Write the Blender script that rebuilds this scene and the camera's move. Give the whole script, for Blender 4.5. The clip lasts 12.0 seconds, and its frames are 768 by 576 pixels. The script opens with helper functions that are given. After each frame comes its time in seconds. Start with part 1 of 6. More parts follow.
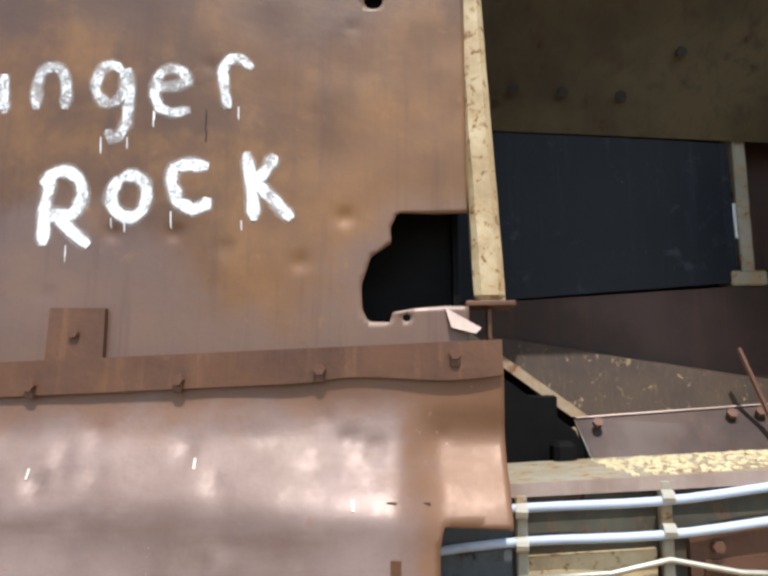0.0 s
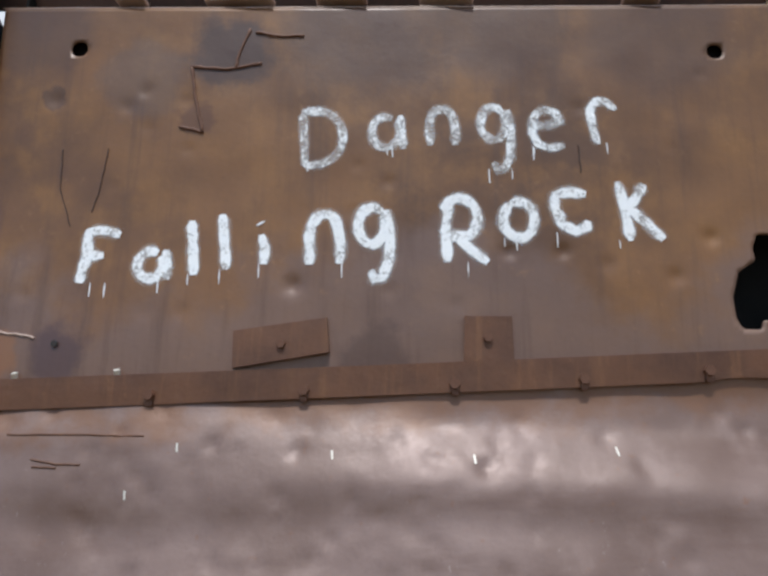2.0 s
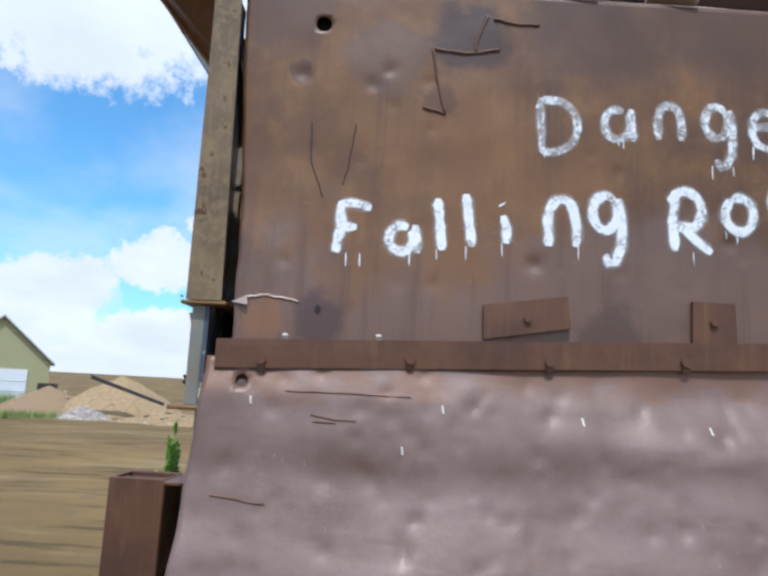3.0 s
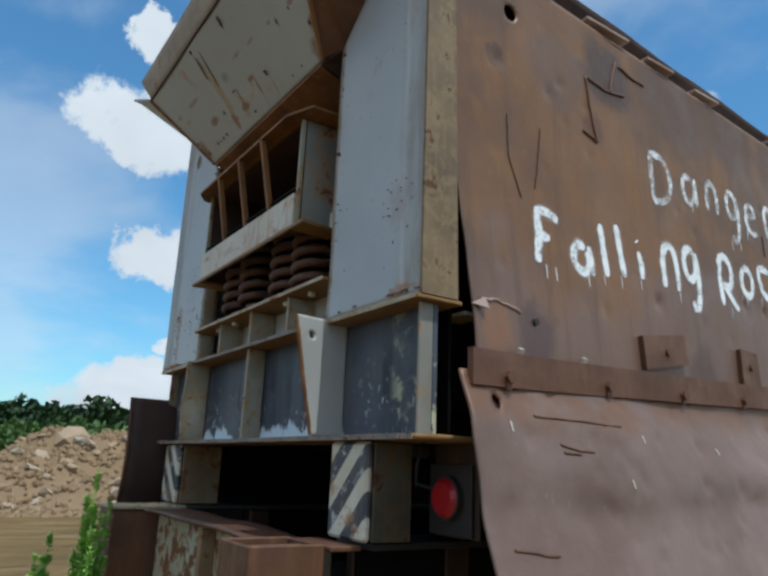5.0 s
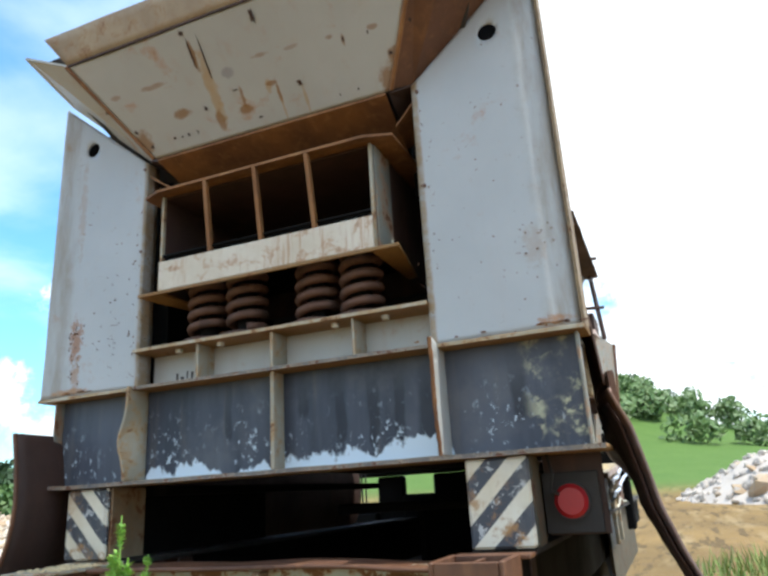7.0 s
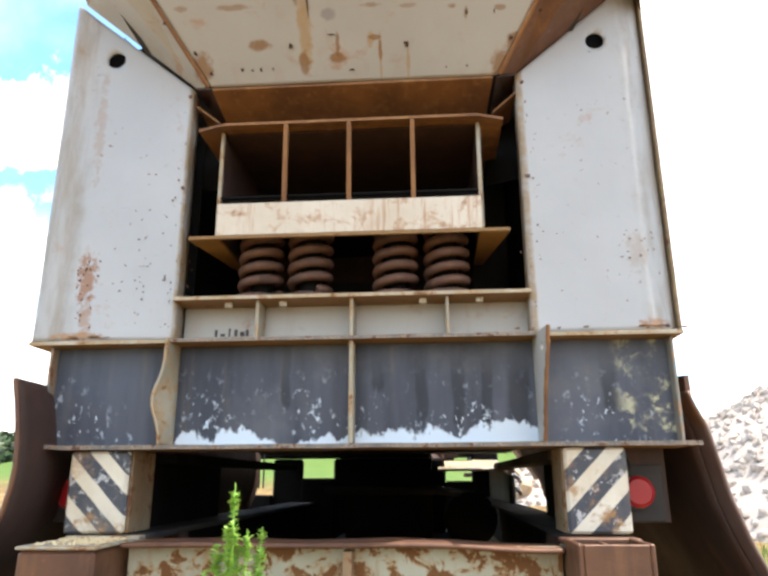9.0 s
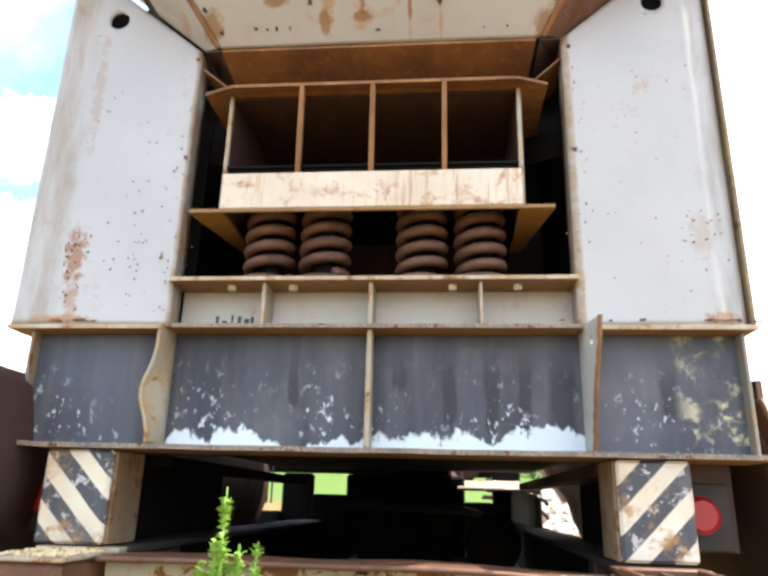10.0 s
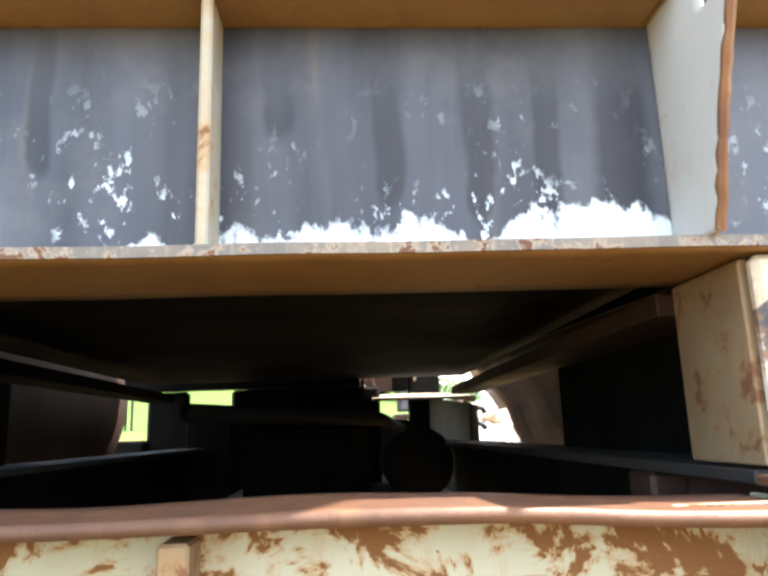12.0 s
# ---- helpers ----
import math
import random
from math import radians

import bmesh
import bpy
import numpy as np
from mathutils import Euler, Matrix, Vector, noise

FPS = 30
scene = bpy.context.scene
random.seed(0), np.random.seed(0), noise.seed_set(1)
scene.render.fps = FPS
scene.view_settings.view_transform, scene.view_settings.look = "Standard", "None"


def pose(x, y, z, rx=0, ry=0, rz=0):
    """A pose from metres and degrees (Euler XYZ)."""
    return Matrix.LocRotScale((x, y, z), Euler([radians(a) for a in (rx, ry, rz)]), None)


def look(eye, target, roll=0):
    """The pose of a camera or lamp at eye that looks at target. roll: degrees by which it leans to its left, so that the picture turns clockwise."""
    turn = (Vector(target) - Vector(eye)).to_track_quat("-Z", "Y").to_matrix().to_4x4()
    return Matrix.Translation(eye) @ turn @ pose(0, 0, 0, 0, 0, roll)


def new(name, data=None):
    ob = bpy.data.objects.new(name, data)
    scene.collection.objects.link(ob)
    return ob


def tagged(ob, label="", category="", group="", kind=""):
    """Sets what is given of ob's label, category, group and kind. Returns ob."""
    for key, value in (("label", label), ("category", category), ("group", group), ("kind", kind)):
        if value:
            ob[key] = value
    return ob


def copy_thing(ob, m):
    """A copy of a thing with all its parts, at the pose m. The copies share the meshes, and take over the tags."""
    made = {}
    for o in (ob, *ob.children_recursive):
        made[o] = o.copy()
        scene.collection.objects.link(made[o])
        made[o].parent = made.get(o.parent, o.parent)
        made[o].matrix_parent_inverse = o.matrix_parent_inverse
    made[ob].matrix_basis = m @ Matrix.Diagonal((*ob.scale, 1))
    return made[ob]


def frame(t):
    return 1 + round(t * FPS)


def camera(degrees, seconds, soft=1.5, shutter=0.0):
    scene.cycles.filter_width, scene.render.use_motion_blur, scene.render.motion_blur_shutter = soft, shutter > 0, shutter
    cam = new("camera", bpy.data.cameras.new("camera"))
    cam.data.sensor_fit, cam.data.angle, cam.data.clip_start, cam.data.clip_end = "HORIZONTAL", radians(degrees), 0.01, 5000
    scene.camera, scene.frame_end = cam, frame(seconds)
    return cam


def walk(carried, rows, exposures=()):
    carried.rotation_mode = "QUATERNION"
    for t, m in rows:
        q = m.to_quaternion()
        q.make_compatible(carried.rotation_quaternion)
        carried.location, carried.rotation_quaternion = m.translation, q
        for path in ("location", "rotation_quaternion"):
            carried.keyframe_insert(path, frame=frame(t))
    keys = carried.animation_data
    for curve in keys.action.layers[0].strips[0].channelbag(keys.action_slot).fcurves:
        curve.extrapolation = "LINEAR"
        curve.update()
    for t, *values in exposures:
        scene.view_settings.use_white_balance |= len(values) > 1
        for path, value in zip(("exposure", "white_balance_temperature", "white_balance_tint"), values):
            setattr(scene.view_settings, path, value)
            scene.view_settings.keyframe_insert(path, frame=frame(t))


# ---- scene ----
cam = camera(59.7, 12.0, 2.9)
PATH = [
    (0, (3.287, 3.316, 2.068), (1.313, 3.2, 2.372), 0.1),
    (0.5, (3.328, 3.131, 2.012), (1.364, 2.907, 2.314), 2.5),
    (1, (3.434, 2.845, 2.0), (1.476, 2.577, 2.307), 0.8),
    (1.5, (3.541, 2.479, 1.989), (1.597, 2.117, 2.291), 0.3),
    (1.7, (3.571, 2.351, 1.957), (1.614, 2.217, 2.345), -1.9),
    (2, (3.67, 1.982, 1.901), (1.722, 1.822, 2.325), 0.5),
    (2.5, (3.9, 1.416, 1.955), (1.945, 1.282, 2.355), 0.8),
    (3, (3.948, 0.907, 1.913), (1.972, 0.829, 2.21), 3.1),
    (3.5, (3.82, 0.299, 1.82), (1.872, 0.616, 2.142), 7.7),
    (3.7, (3.739, 0.066, 1.81), (1.803, 0.454, 2.132), 8.8),
    (5.3, (2.717, -1.458, 1.696), (1.197, -0.266, 2.212), 2.9),
    (5.5, (2.629, -1.642, 1.746), (1.152, -0.392, 2.25), 4.1),
    (6, (2.328, -1.955, 1.709), (1.011, -0.562, 2.279), -0.2),
    (6.5, (1.95, -2.194, 1.704), (0.91, -0.601, 2.322), -1.2),
    (6.7, (1.765, -2.304, 1.68), (0.871, -0.621, 2.285), -1.8),
    (8.3, (0.588, -2.675, 1.67), (0.384, -0.766, 2.23), -4.9),
    (8.5, (0.47, -2.693, 1.676), (0.329, -0.775, 2.224), -2.2),
    (9, (0.316, -2.627, 1.674), (0.182, -0.709, 2.223), -0.3),
    (9.5, (0.28, -2.442, 1.659), (0.131, -0.532, 2.233), 0.6),
    (10, (0.268, -2.264, 1.641), (0.082, -0.367, 2.247), 1.5),
    (10.5, (0.259, -2.057, 1.585), (0.09, -0.125, 2.073), 1.4),
    (11, (0.145, -1.652, 1.546), (0.108, 0.28, 2.058), 2.2),
    (11.5, (0.09, -1.341, 1.600), (0.305, 0.602, 2.018), 2.35),
    (12, (0.205, -0.93, 1.545), (0.315, 1.03, 1.965), -1.9),
]
EXPOSURES = [(0, 0.03, 6150, 10), (0.6, -0.33, 6150, 10), (1.0, -0.55, 6000, 10), (2.0, -0.7, 5850, 10), (2.5, -0.5, 5600, 10), (3.7, -0.6, 5450, 10), (5.3, -0.85, 5800, 3), (6.0, -0.28, 5850, 3), (6.7, 0.2, 5900, 5), (8.3, 0.82, 6550, 12), (10, 1.3, 6800, 15), (10.5, 1.5, 6700, 15), (11, 1.85, 6700, 14), (12, 2.05, 6700, 12)]
walk(cam, [(t, look(eye, target, roll)) for t, eye, target, roll in PATH], EXPOSURES)

# ---- sky and sun ----
SUN_EL, SUN_AZ = 64.0, 87.0      # azimuth in degrees from +y towards +x
world = bpy.data.worlds.new("sky")
scene.world = world
world.use_nodes = True
wn, wl = world.node_tree.nodes, world.node_tree.links
wn.clear()


def wnode(kind, **values):
    n = wn.new(kind)
    for k, v in values.items():
        n.inputs[k].default_value = v
    return n


w_out = wn.new("ShaderNodeOutputWorld")
w_bg = wnode("ShaderNodeBackground", Strength=0.62)
w_sky = wn.new("ShaderNodeTexSky")
w_sky.sky_type, w_sky.sun_disc = "NISHITA", False
w_sky.sun_elevation, w_sky.sun_rotation = radians(SUN_EL), radians(SUN_AZ)
w_sky.air_density, w_sky.dust_density, w_sky.ozone_density = 1.2, 0.6, 2.2
w_scale = wn.new("ShaderNodeVectorMath")
w_scale.operation = "MULTIPLY"
w_scale.inputs[1].default_value = (0.25, 0.37, 0.405)
wl.new(w_sky.outputs[0], w_scale.inputs[0])
w_co = wn.new("ShaderNodeTexCoord")
w_sep = wn.new("ShaderNodeSeparateXYZ")
wl.new(w_co.outputs["Generated"], w_sep.inputs[0])


def wmath(op, a, b=None, clamp=False):
    n = wn.new("ShaderNodeMath")
    n.operation, n.use_clamp = op, clamp
    for i, v in enumerate((a, b)):
        if v is None:
            continue
        if isinstance(v, (int, float)):
            n.inputs[i].default_value = v
        else:
            wl.new(v, n.inputs[i])
    return n.outputs[0]


w_z = wmath("ADD", wmath("MAXIMUM", w_sep.outputs["Z"], 0.0), 0.30)
w_flat = wn.new("ShaderNodeCombineXYZ")
wl.new(wmath("DIVIDE", w_sep.outputs["X"], w_z), w_flat.inputs[0])
wl.new(wmath("DIVIDE", w_sep.outputs["Y"], w_z), w_flat.inputs[1])
w_flat.inputs[2].default_value = 8.3
w_n1 = wnode("ShaderNodeTexNoise", Scale=2.1, Detail=9.0, Roughness=0.50, Distortion=0.25)
wl.new(w_flat.outputs[0], w_n1.inputs["Vector"])
w_fluff = wnode("ShaderNodeTexNoise", Scale=11.0, Detail=9.0, Roughness=0.68)
wl.new(w_co.outputs["Generated"], w_fluff.inputs["Vector"])
w_warp = wnode("ShaderNodeTexNoise", Scale=4.5, Detail=9.0, Roughness=0.66)
wl.new(w_co.outputs["Generated"], w_warp.inputs["Vector"])


def wvec(op, a, b):
    n = wn.new("ShaderNodeVectorMath")
    n.operation = op
    for i, v in enumerate((a, b)):
        if isinstance(v, (tuple, Vector)):
            n.inputs[i].default_value = v
        else:
            wl.new(v, n.inputs[i])
    return n.outputs["Value" if op == "DOT_PRODUCT" else "Vector"]


w_dir = wvec("ADD", w_co.outputs["Generated"], wvec("MULTIPLY", wvec("SUBTRACT", w_warp.outputs["Color"], (0.5, 0.5, 0.5)), (0.26, 0.26, 0.16)))
# cumulus clouds: azimuth from +y towards +x, elevation, half width and half height, in degrees
CLOUDS = [(-119, 27, 11, 6), (-109, 28, 8, 3.4), (-103.5, 20.5, 4.5, 5.5), (-105, 12.6, 4.0, 1.5), (-111, 8.8, 5, 2.3), (-102, 6.8, 4, 1.6), (-120, 5.5, 8, 4.2), (-108, 3.2, 8, 1.6),
          (-76, 26, 9, 4.4), (-75, 15.4, 6.0, 2.5), (-72.5, 9.2, 2.6, 0.9), (-73, 5, 10, 3.0)]
CLOUDS += [(-71, 33.5, 2.6, 2.0), (-77.5, 33.5, 2.2, 2.0), (-62, 29, 5.5, 4.6), (-60, 9, 9, 5.0), (-110, 1.2, 16, 2.6), (-56, 40, 4.5, 2.2), (-35, 27, 6, 4.5), (-40, 15, 9, 7), (-10, 29, 10, 9), (14, 30, 26, 24), (-30, 6, 22, 6)]
w_far = None
for az, el, half_w, half_h in CLOUDS:
    az, el = radians(az), radians(el)
    ch = Vector((math.cos(az), -math.sin(az), 0)) / math.sin(radians(half_w))
    cc = Vector((math.sin(az) * math.cos(el), math.cos(az) * math.cos(el), math.sin(el)))
    cv = Vector((-math.sin(az) * math.sin(el), -math.cos(az) * math.sin(el), math.cos(el))) / math.sin(radians(half_h))
    cu, cw = wvec("DOT_PRODUCT", w_dir, ch), wvec("DOT_PRODUCT", w_dir, cv)
    q = wmath("ADD", wmath("MULTIPLY", cu, cu), wmath("MULTIPLY", cw, cw))
    q = wmath("ADD", q, wmath("MULTIPLY", wmath("LESS_THAN", wvec("DOT_PRODUCT", w_dir, cc), 0.0), 1000.0))
    w_far = q if w_far is None else wmath("MINIMUM", w_far, q)


def wramp(value, lo, hi):
    m = wn.new("ShaderNodeMapRange")
    m.interpolation_type = "SMOOTHSTEP"
    m.inputs["From Min"].default_value, m.inputs["From Max"].default_value = lo, hi
    wl.new(value, m.inputs["Value"])
    return m.outputs[0]


w_puff = wramp(wmath("ADD", wmath("SUBTRACT", 1.0, w_far), wmath("MULTIPLY", wmath("SUBTRACT", w_fluff.outputs["Fac"], 0.5), 2.6)), -0.15, 0.40)
w_rest = wmath("MULTIPLY", wramp(w_n1.outputs["Fac"], 0.405, 0.485), wramp(w_sep.outputs["X"], -0.36, -0.2))
w_wisp = wmath("MULTIPLY", wramp(w_n1.outputs["Fac"], 0.40, 0.62), 0.38)
w_all = wmath("MAXIMUM", wmath("MAXIMUM", w_puff, w_rest), w_wisp)
w_n2 = wnode("ShaderNodeTexNoise", Scale=2.6, Detail=6.0, Roughness=0.55)
wl.new(w_flat.outputs[0], w_n2.inputs["Vector"])
w_tone = wn.new("ShaderNodeMix")
w_tone.data_type = "RGBA"
w_tone.inputs["A"].default_value, w_tone.inputs["B"].default_value = (1.6, 1.63, 1.67, 1), (2.7, 2.7, 2.7, 1)
wl.new(w_n2.outputs["Fac"], w_tone.inputs["Factor"])
w_mix = wn.new("ShaderNodeMix")
w_mix.data_type = "RGBA"
wl.new(w_all, w_mix.inputs["Factor"])
wl.new(w_scale.outputs[0], w_mix.inputs["A"])
wl.new(w_tone.outputs["Result"], w_mix.inputs["B"])
wl.new(w_mix.outputs["Result"], w_bg.inputs["Color"])
wl.new(w_bg.outputs[0], w_out.inputs[0])

sun = new("sun", bpy.data.lights.new("sun", "SUN"))
sun.data.energy, sun.data.angle, sun.data.color = 5.0, radians(0.53), (1.0, 0.95, 0.87)
ce = math.cos(radians(SUN_EL))
sun.matrix_world = look((ce * math.sin(radians(SUN_AZ)) * 50, ce * math.cos(radians(SUN_AZ)) * 50, math.sin(radians(SUN_EL)) * 50), (0, 0, 0))


# ---- materials ----
class Nodes:
    """A thin wrapper round a material's node tree."""

    def __init__(self, name):
        self.mat = bpy.data.materials.new(name)
        self.mat.use_nodes = True
        self.n, self.l = self.mat.node_tree.nodes, self.mat.node_tree.links
        self.bsdf = self.n["Principled BSDF"]
        self.co = self.n.new("ShaderNodeTexCoord").outputs["Object"]

    def put(self, value, socket):
        if isinstance(value, (int, float)):
            socket.default_value = value
        elif isinstance(value, tuple):
            socket.default_value = (*value, 1) if len(value) == 3 else value
        else:
            self.l.new(value, socket)

    def noise(self, scale, detail=5.0, rough=0.6, stretch=None, dist=0.0):
        t = self.n.new("ShaderNodeTexNoise")
        t.inputs["Scale"].default_value, t.inputs["Detail"].default_value = scale, detail
        t.inputs["Roughness"].default_value, t.inputs["Distortion"].default_value = rough, dist
        if stretch:
            m = self.n.new("ShaderNodeMapping")
            m.inputs["Scale"].default_value = stretch
            self.l.new(self.co, m.inputs[0])
            self.l.new(m.outputs[0], t.inputs["Vector"])
        else:
            self.l.new(self.co, t.inputs["Vector"])
        return t.outputs["Fac"]

    def ramp(self, value, lo, hi, a=0.0, b=1.0):
        m = self.n.new("ShaderNodeMapRange")
        m.interpolation_type = "SMOOTHSTEP"
        for k, v in (("Value", value), ("From Min", lo), ("From Max", hi), ("To Min", a), ("To Max", b)):
            self.put(v, m.inputs[k])
        return m.outputs[0]

    def math(self, op, a, b=0.0):
        m = self.n.new("ShaderNodeMath")
        m.operation = op
        self.put(a, m.inputs[0])
        self.put(b, m.inputs[1])
        return m.outputs[0]

    def mix(self, f, a, b, kind="MIX"):
        m = self.n.new("ShaderNodeMix")
        m.data_type, m.blend_type = "RGBA", kind
        self.put(f, m.inputs["Factor"])
        self.put(a, m.inputs["A"])
        self.put(b, m.inputs["B"])
        return m.outputs["Result"]

    def axis(self, i):
        s = self.n.new("ShaderNodeSeparateXYZ")
        self.l.new(self.co, s.inputs[0])
        return s.outputs[i]

    def blot(self, c, i, j, spots, wob, soft=0.5):
        """Soft-edged stains of uneven outline: place along two axes, half sizes, strength, colour."""
        for a, b, ra, rb, f, col in spots:
            da = self.math("DIVIDE", self.math("SUBTRACT", self.axis(i), a), ra)
            db = self.math("DIVIDE", self.math("SUBTRACT", self.axis(j), b), rb)
            d = self.math("ADD", self.math("ADD", self.math("MULTIPLY", da, da), self.math("MULTIPLY", db, db)), wob)
            c = self.mix(self.ramp(d, 1.0, 1.0 - soft, 0.0, f), c, col)
        return c

    def random(self):
        return self.n.new("ShaderNodeObjectInfo").outputs["Random"]

    def island(self):
        return self.n.new("ShaderNodeNewGeometry").outputs["Random Per Island"]

    def done(self, color, rough=0.6, metal=0.0, bump=None, strength=0.3, dist=0.01, spec=0.5):
        self.put(color, self.bsdf.inputs["Base Color"])
        self.put(rough, self.bsdf.inputs["Roughness"])
        self.put(metal, self.bsdf.inputs["Metallic"])
        self.bsdf.inputs["Specular IOR Level"].default_value = spec
        if bump is not None:
            b = self.n.new("ShaderNodeBump")
            b.inputs["Strength"].default_value, b.inputs["Distance"].default_value = strength, dist
            self.put(bump, b.inputs["Height"])
            self.l.new(b.outputs[0], self.bsdf.inputs["Normal"])
        return self.mat


RUST_D, RUST_M, RUST_L = (0.055, 0.024, 0.015), (0.16, 0.07, 0.032), (0.34, 0.16, 0.06)


def steel(name, base, dark, light, rough=0.5, metal=0.0, streak=0.4, bump=0.25, scale=1.0):
    """Bare weathered steel plate: broad tone changes, runs of rust and a fine grain."""
    k = Nodes(name)
    broad = k.noise(1.7 * scale, 6, 0.6)
    runs = k.noise(1.0, 5, 0.65, (9 * scale, 9 * scale, 0.9 * scale))
    fine = k.noise(38 * scale, 6, 0.7)
    c = k.mix(k.ramp(broad, 0.35, 0.68), base, dark)
    c = k.mix(k.math("MULTIPLY", k.ramp(runs, 0.5, 0.72), streak), c, light)
    c = k.mix(k.math("MULTIPLY", k.ramp(fine, 0.55, 0.75), 0.45), c, dark)
    spots = k.noise(7 * scale, 8, 0.7)
    c = k.mix(k.math("MULTIPLY", k.ramp(spots, 0.62, 0.74), 0.5), c, light)
    h = k.math("ADD", k.math("MULTIPLY", fine, 0.25), k.noise(5 * scale, 5, 0.6))
    return k.done(c, k.ramp(broad, 0.3, 0.7, rough - 0.1, rough + 0.12), metal, h, bump, 0.012)


def paint(name, base, shade, rust=0.2, speck=0.2, runs=0.3, rough=0.45, rust_col=RUST_M, scale=1.0, edge=RUST_L, halo=0.6, soft=0.09, extra=None):
    """Old paint on steel: dulled patches, rust breaking through, specks and rust runs."""
    k = Nodes(name)
    broad = k.noise(1.3 * scale, 5, 0.6)
    c = k.mix(k.ramp(broad, 0.3, 0.7), base, shade)
    grime = k.noise(1.0, 5, 0.7, (14 * scale, 14 * scale, 1.0 * scale))
    c = k.mix(k.math("MULTIPLY", k.ramp(grime, 0.5, 0.75), runs), c, edge)
    patch = k.noise(4.5 * scale, 9, 0.68, None, 0.4)
    lo = 0.71 - 0.30 * rust
    c = k.mix(k.math("MULTIPLY", k.ramp(patch, lo - soft - 0.01, lo + 0.02), halo), c, edge)
    m = k.ramp(patch, lo, lo + soft)
    c = k.mix(m, c, rust_col)
    spots = k.noise(46 * scale, 3, 0.5)
    ms = k.math("MULTIPLY", k.ramp(spots, 0.80 - 0.14 * speck, 0.83 - 0.14 * speck), k.ramp(k.noise(2.1 * scale, 3), 0.42, 0.55))
    c = k.mix(ms, c, RUST_M)
    if extra:
        c = extra(k, c)
    fine = k.noise(55 * scale, 5, 0.7)
    h = k.math("SUBTRACT", k.math("MULTIPLY", fine, 0.2), k.math("MULTIPLY", m, 0.5))
    return k.done(c, k.math("ADD", k.math("MULTIPLY", m, 0.3), rough), 0.0, h, 0.25, 0.006)


def guard_steel():
    """Brown mill plate: golden rust, darker clouds, a greyer scoured zone of its own shape, and dark patches along the
    top that paint in its shade.
    """
    k = Nodes("brown_plate")
    broad, mid = k.noise(1.1, 6, 0.6), k.noise(4.2, 7, 0.65)
    c = k.mix(k.ramp(broad, 0.34, 0.66), (0.198, 0.090, 0.030), (0.098, 0.044, 0.018))
    c = k.mix(k.math("MULTIPLY", k.ramp(mid, 0.45, 0.7), 0.6), c, (0.245, 0.115, 0.034))
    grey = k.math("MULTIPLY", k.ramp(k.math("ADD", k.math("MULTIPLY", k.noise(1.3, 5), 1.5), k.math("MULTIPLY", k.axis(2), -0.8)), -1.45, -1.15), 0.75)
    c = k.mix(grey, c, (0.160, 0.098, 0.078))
    runs = k.noise(1.0, 5, 0.65, (10, 10, 0.7))
    c = k.mix(k.math("MULTIPLY", k.ramp(runs, 0.50, 0.72), 0.5), c, (0.075, 0.037, 0.023))
    thin = k.noise(1.0, 4, 0.6, (34, 34, 0.8))
    c = k.mix(k.math("MULTIPLY", k.ramp(thin, 0.56, 0.70), 0.14), c, (0.065, 0.03, 0.02))
    pale = k.math("MULTIPLY", k.ramp(k.noise(15, 7, 0.72), 0.58, 0.72), k.ramp(k.noise(1.9, 4), 0.42, 0.6))
    c = k.mix(k.math("MULTIPLY", pale, 0.4), c, (0.33, 0.17, 0.07))
    wob = k.math("MULTIPLY", k.math("SUBTRACT", k.noise(7, 5, 0.6), 0.5), 0.22)
    # stains; the four near z 3.6 put the shade at the top into colour
    for y, z, r, f, col in ((1.12, 3.47, 0.22, 0.9, (0.055, 0.028, 0.022)), (0.99, 3.16, 0.10, 0.8, (0.10, 0.04, 0.018)), (0.55, 2.19, 0.14, 0.85, (0.075, 0.038, 0.036)), (0.32, 2.17, 0.10, 0.6, (0.24, 0.10, 0.035)), (0.40, 3.25, 0.05, 0.7, (0.08, 0.04, 0.025)), (0.75, 3.35, 0.22, 0.5, (0.10, 0.066, 0.055)), (1.75, 2.17, 0.16, 0.7, (0.075, 0.04, 0.03)), (2.9, 3.58, 0.42, 0.7, (0.085, 0.042, 0.026)), (2.25, 3.66, 0.40, 0.75, (0.08, 0.038, 0.022)), (1.65, 3.6, 0.40, 0.75, (0.085, 0.042, 0.026)), (0.3, 3.6, 0.30, 0.7, (0.085, 0.042, 0.026))):
        dy, dz = k.math("SUBTRACT", k.axis(1), y), k.math("SUBTRACT", k.axis(2), z)
        d = k.math("ADD", k.math("SQRT", k.math("ADD", k.math("MULTIPLY", dy, dy), k.math("MULTIPLY", dz, dz))), wob)
        c = k.mix(k.ramp(d, r, r * 0.55, 0.0, f), c, col)
    fine = k.noise(45, 6, 0.7)
    c = k.mix(k.math("MULTIPLY", k.ramp(fine, 0.55, 0.8), 0.35), c, (0.08, 0.04, 0.025))
    h = k.math("ADD", k.math("MULTIPLY", fine, 0.2), k.noise(6, 5, 0.6))
    return k.done(c, k.ramp(mid, 0.3, 0.7, 0.36, 0.55), 0.1, h, 0.2, 0.012, 0.6)


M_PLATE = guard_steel()


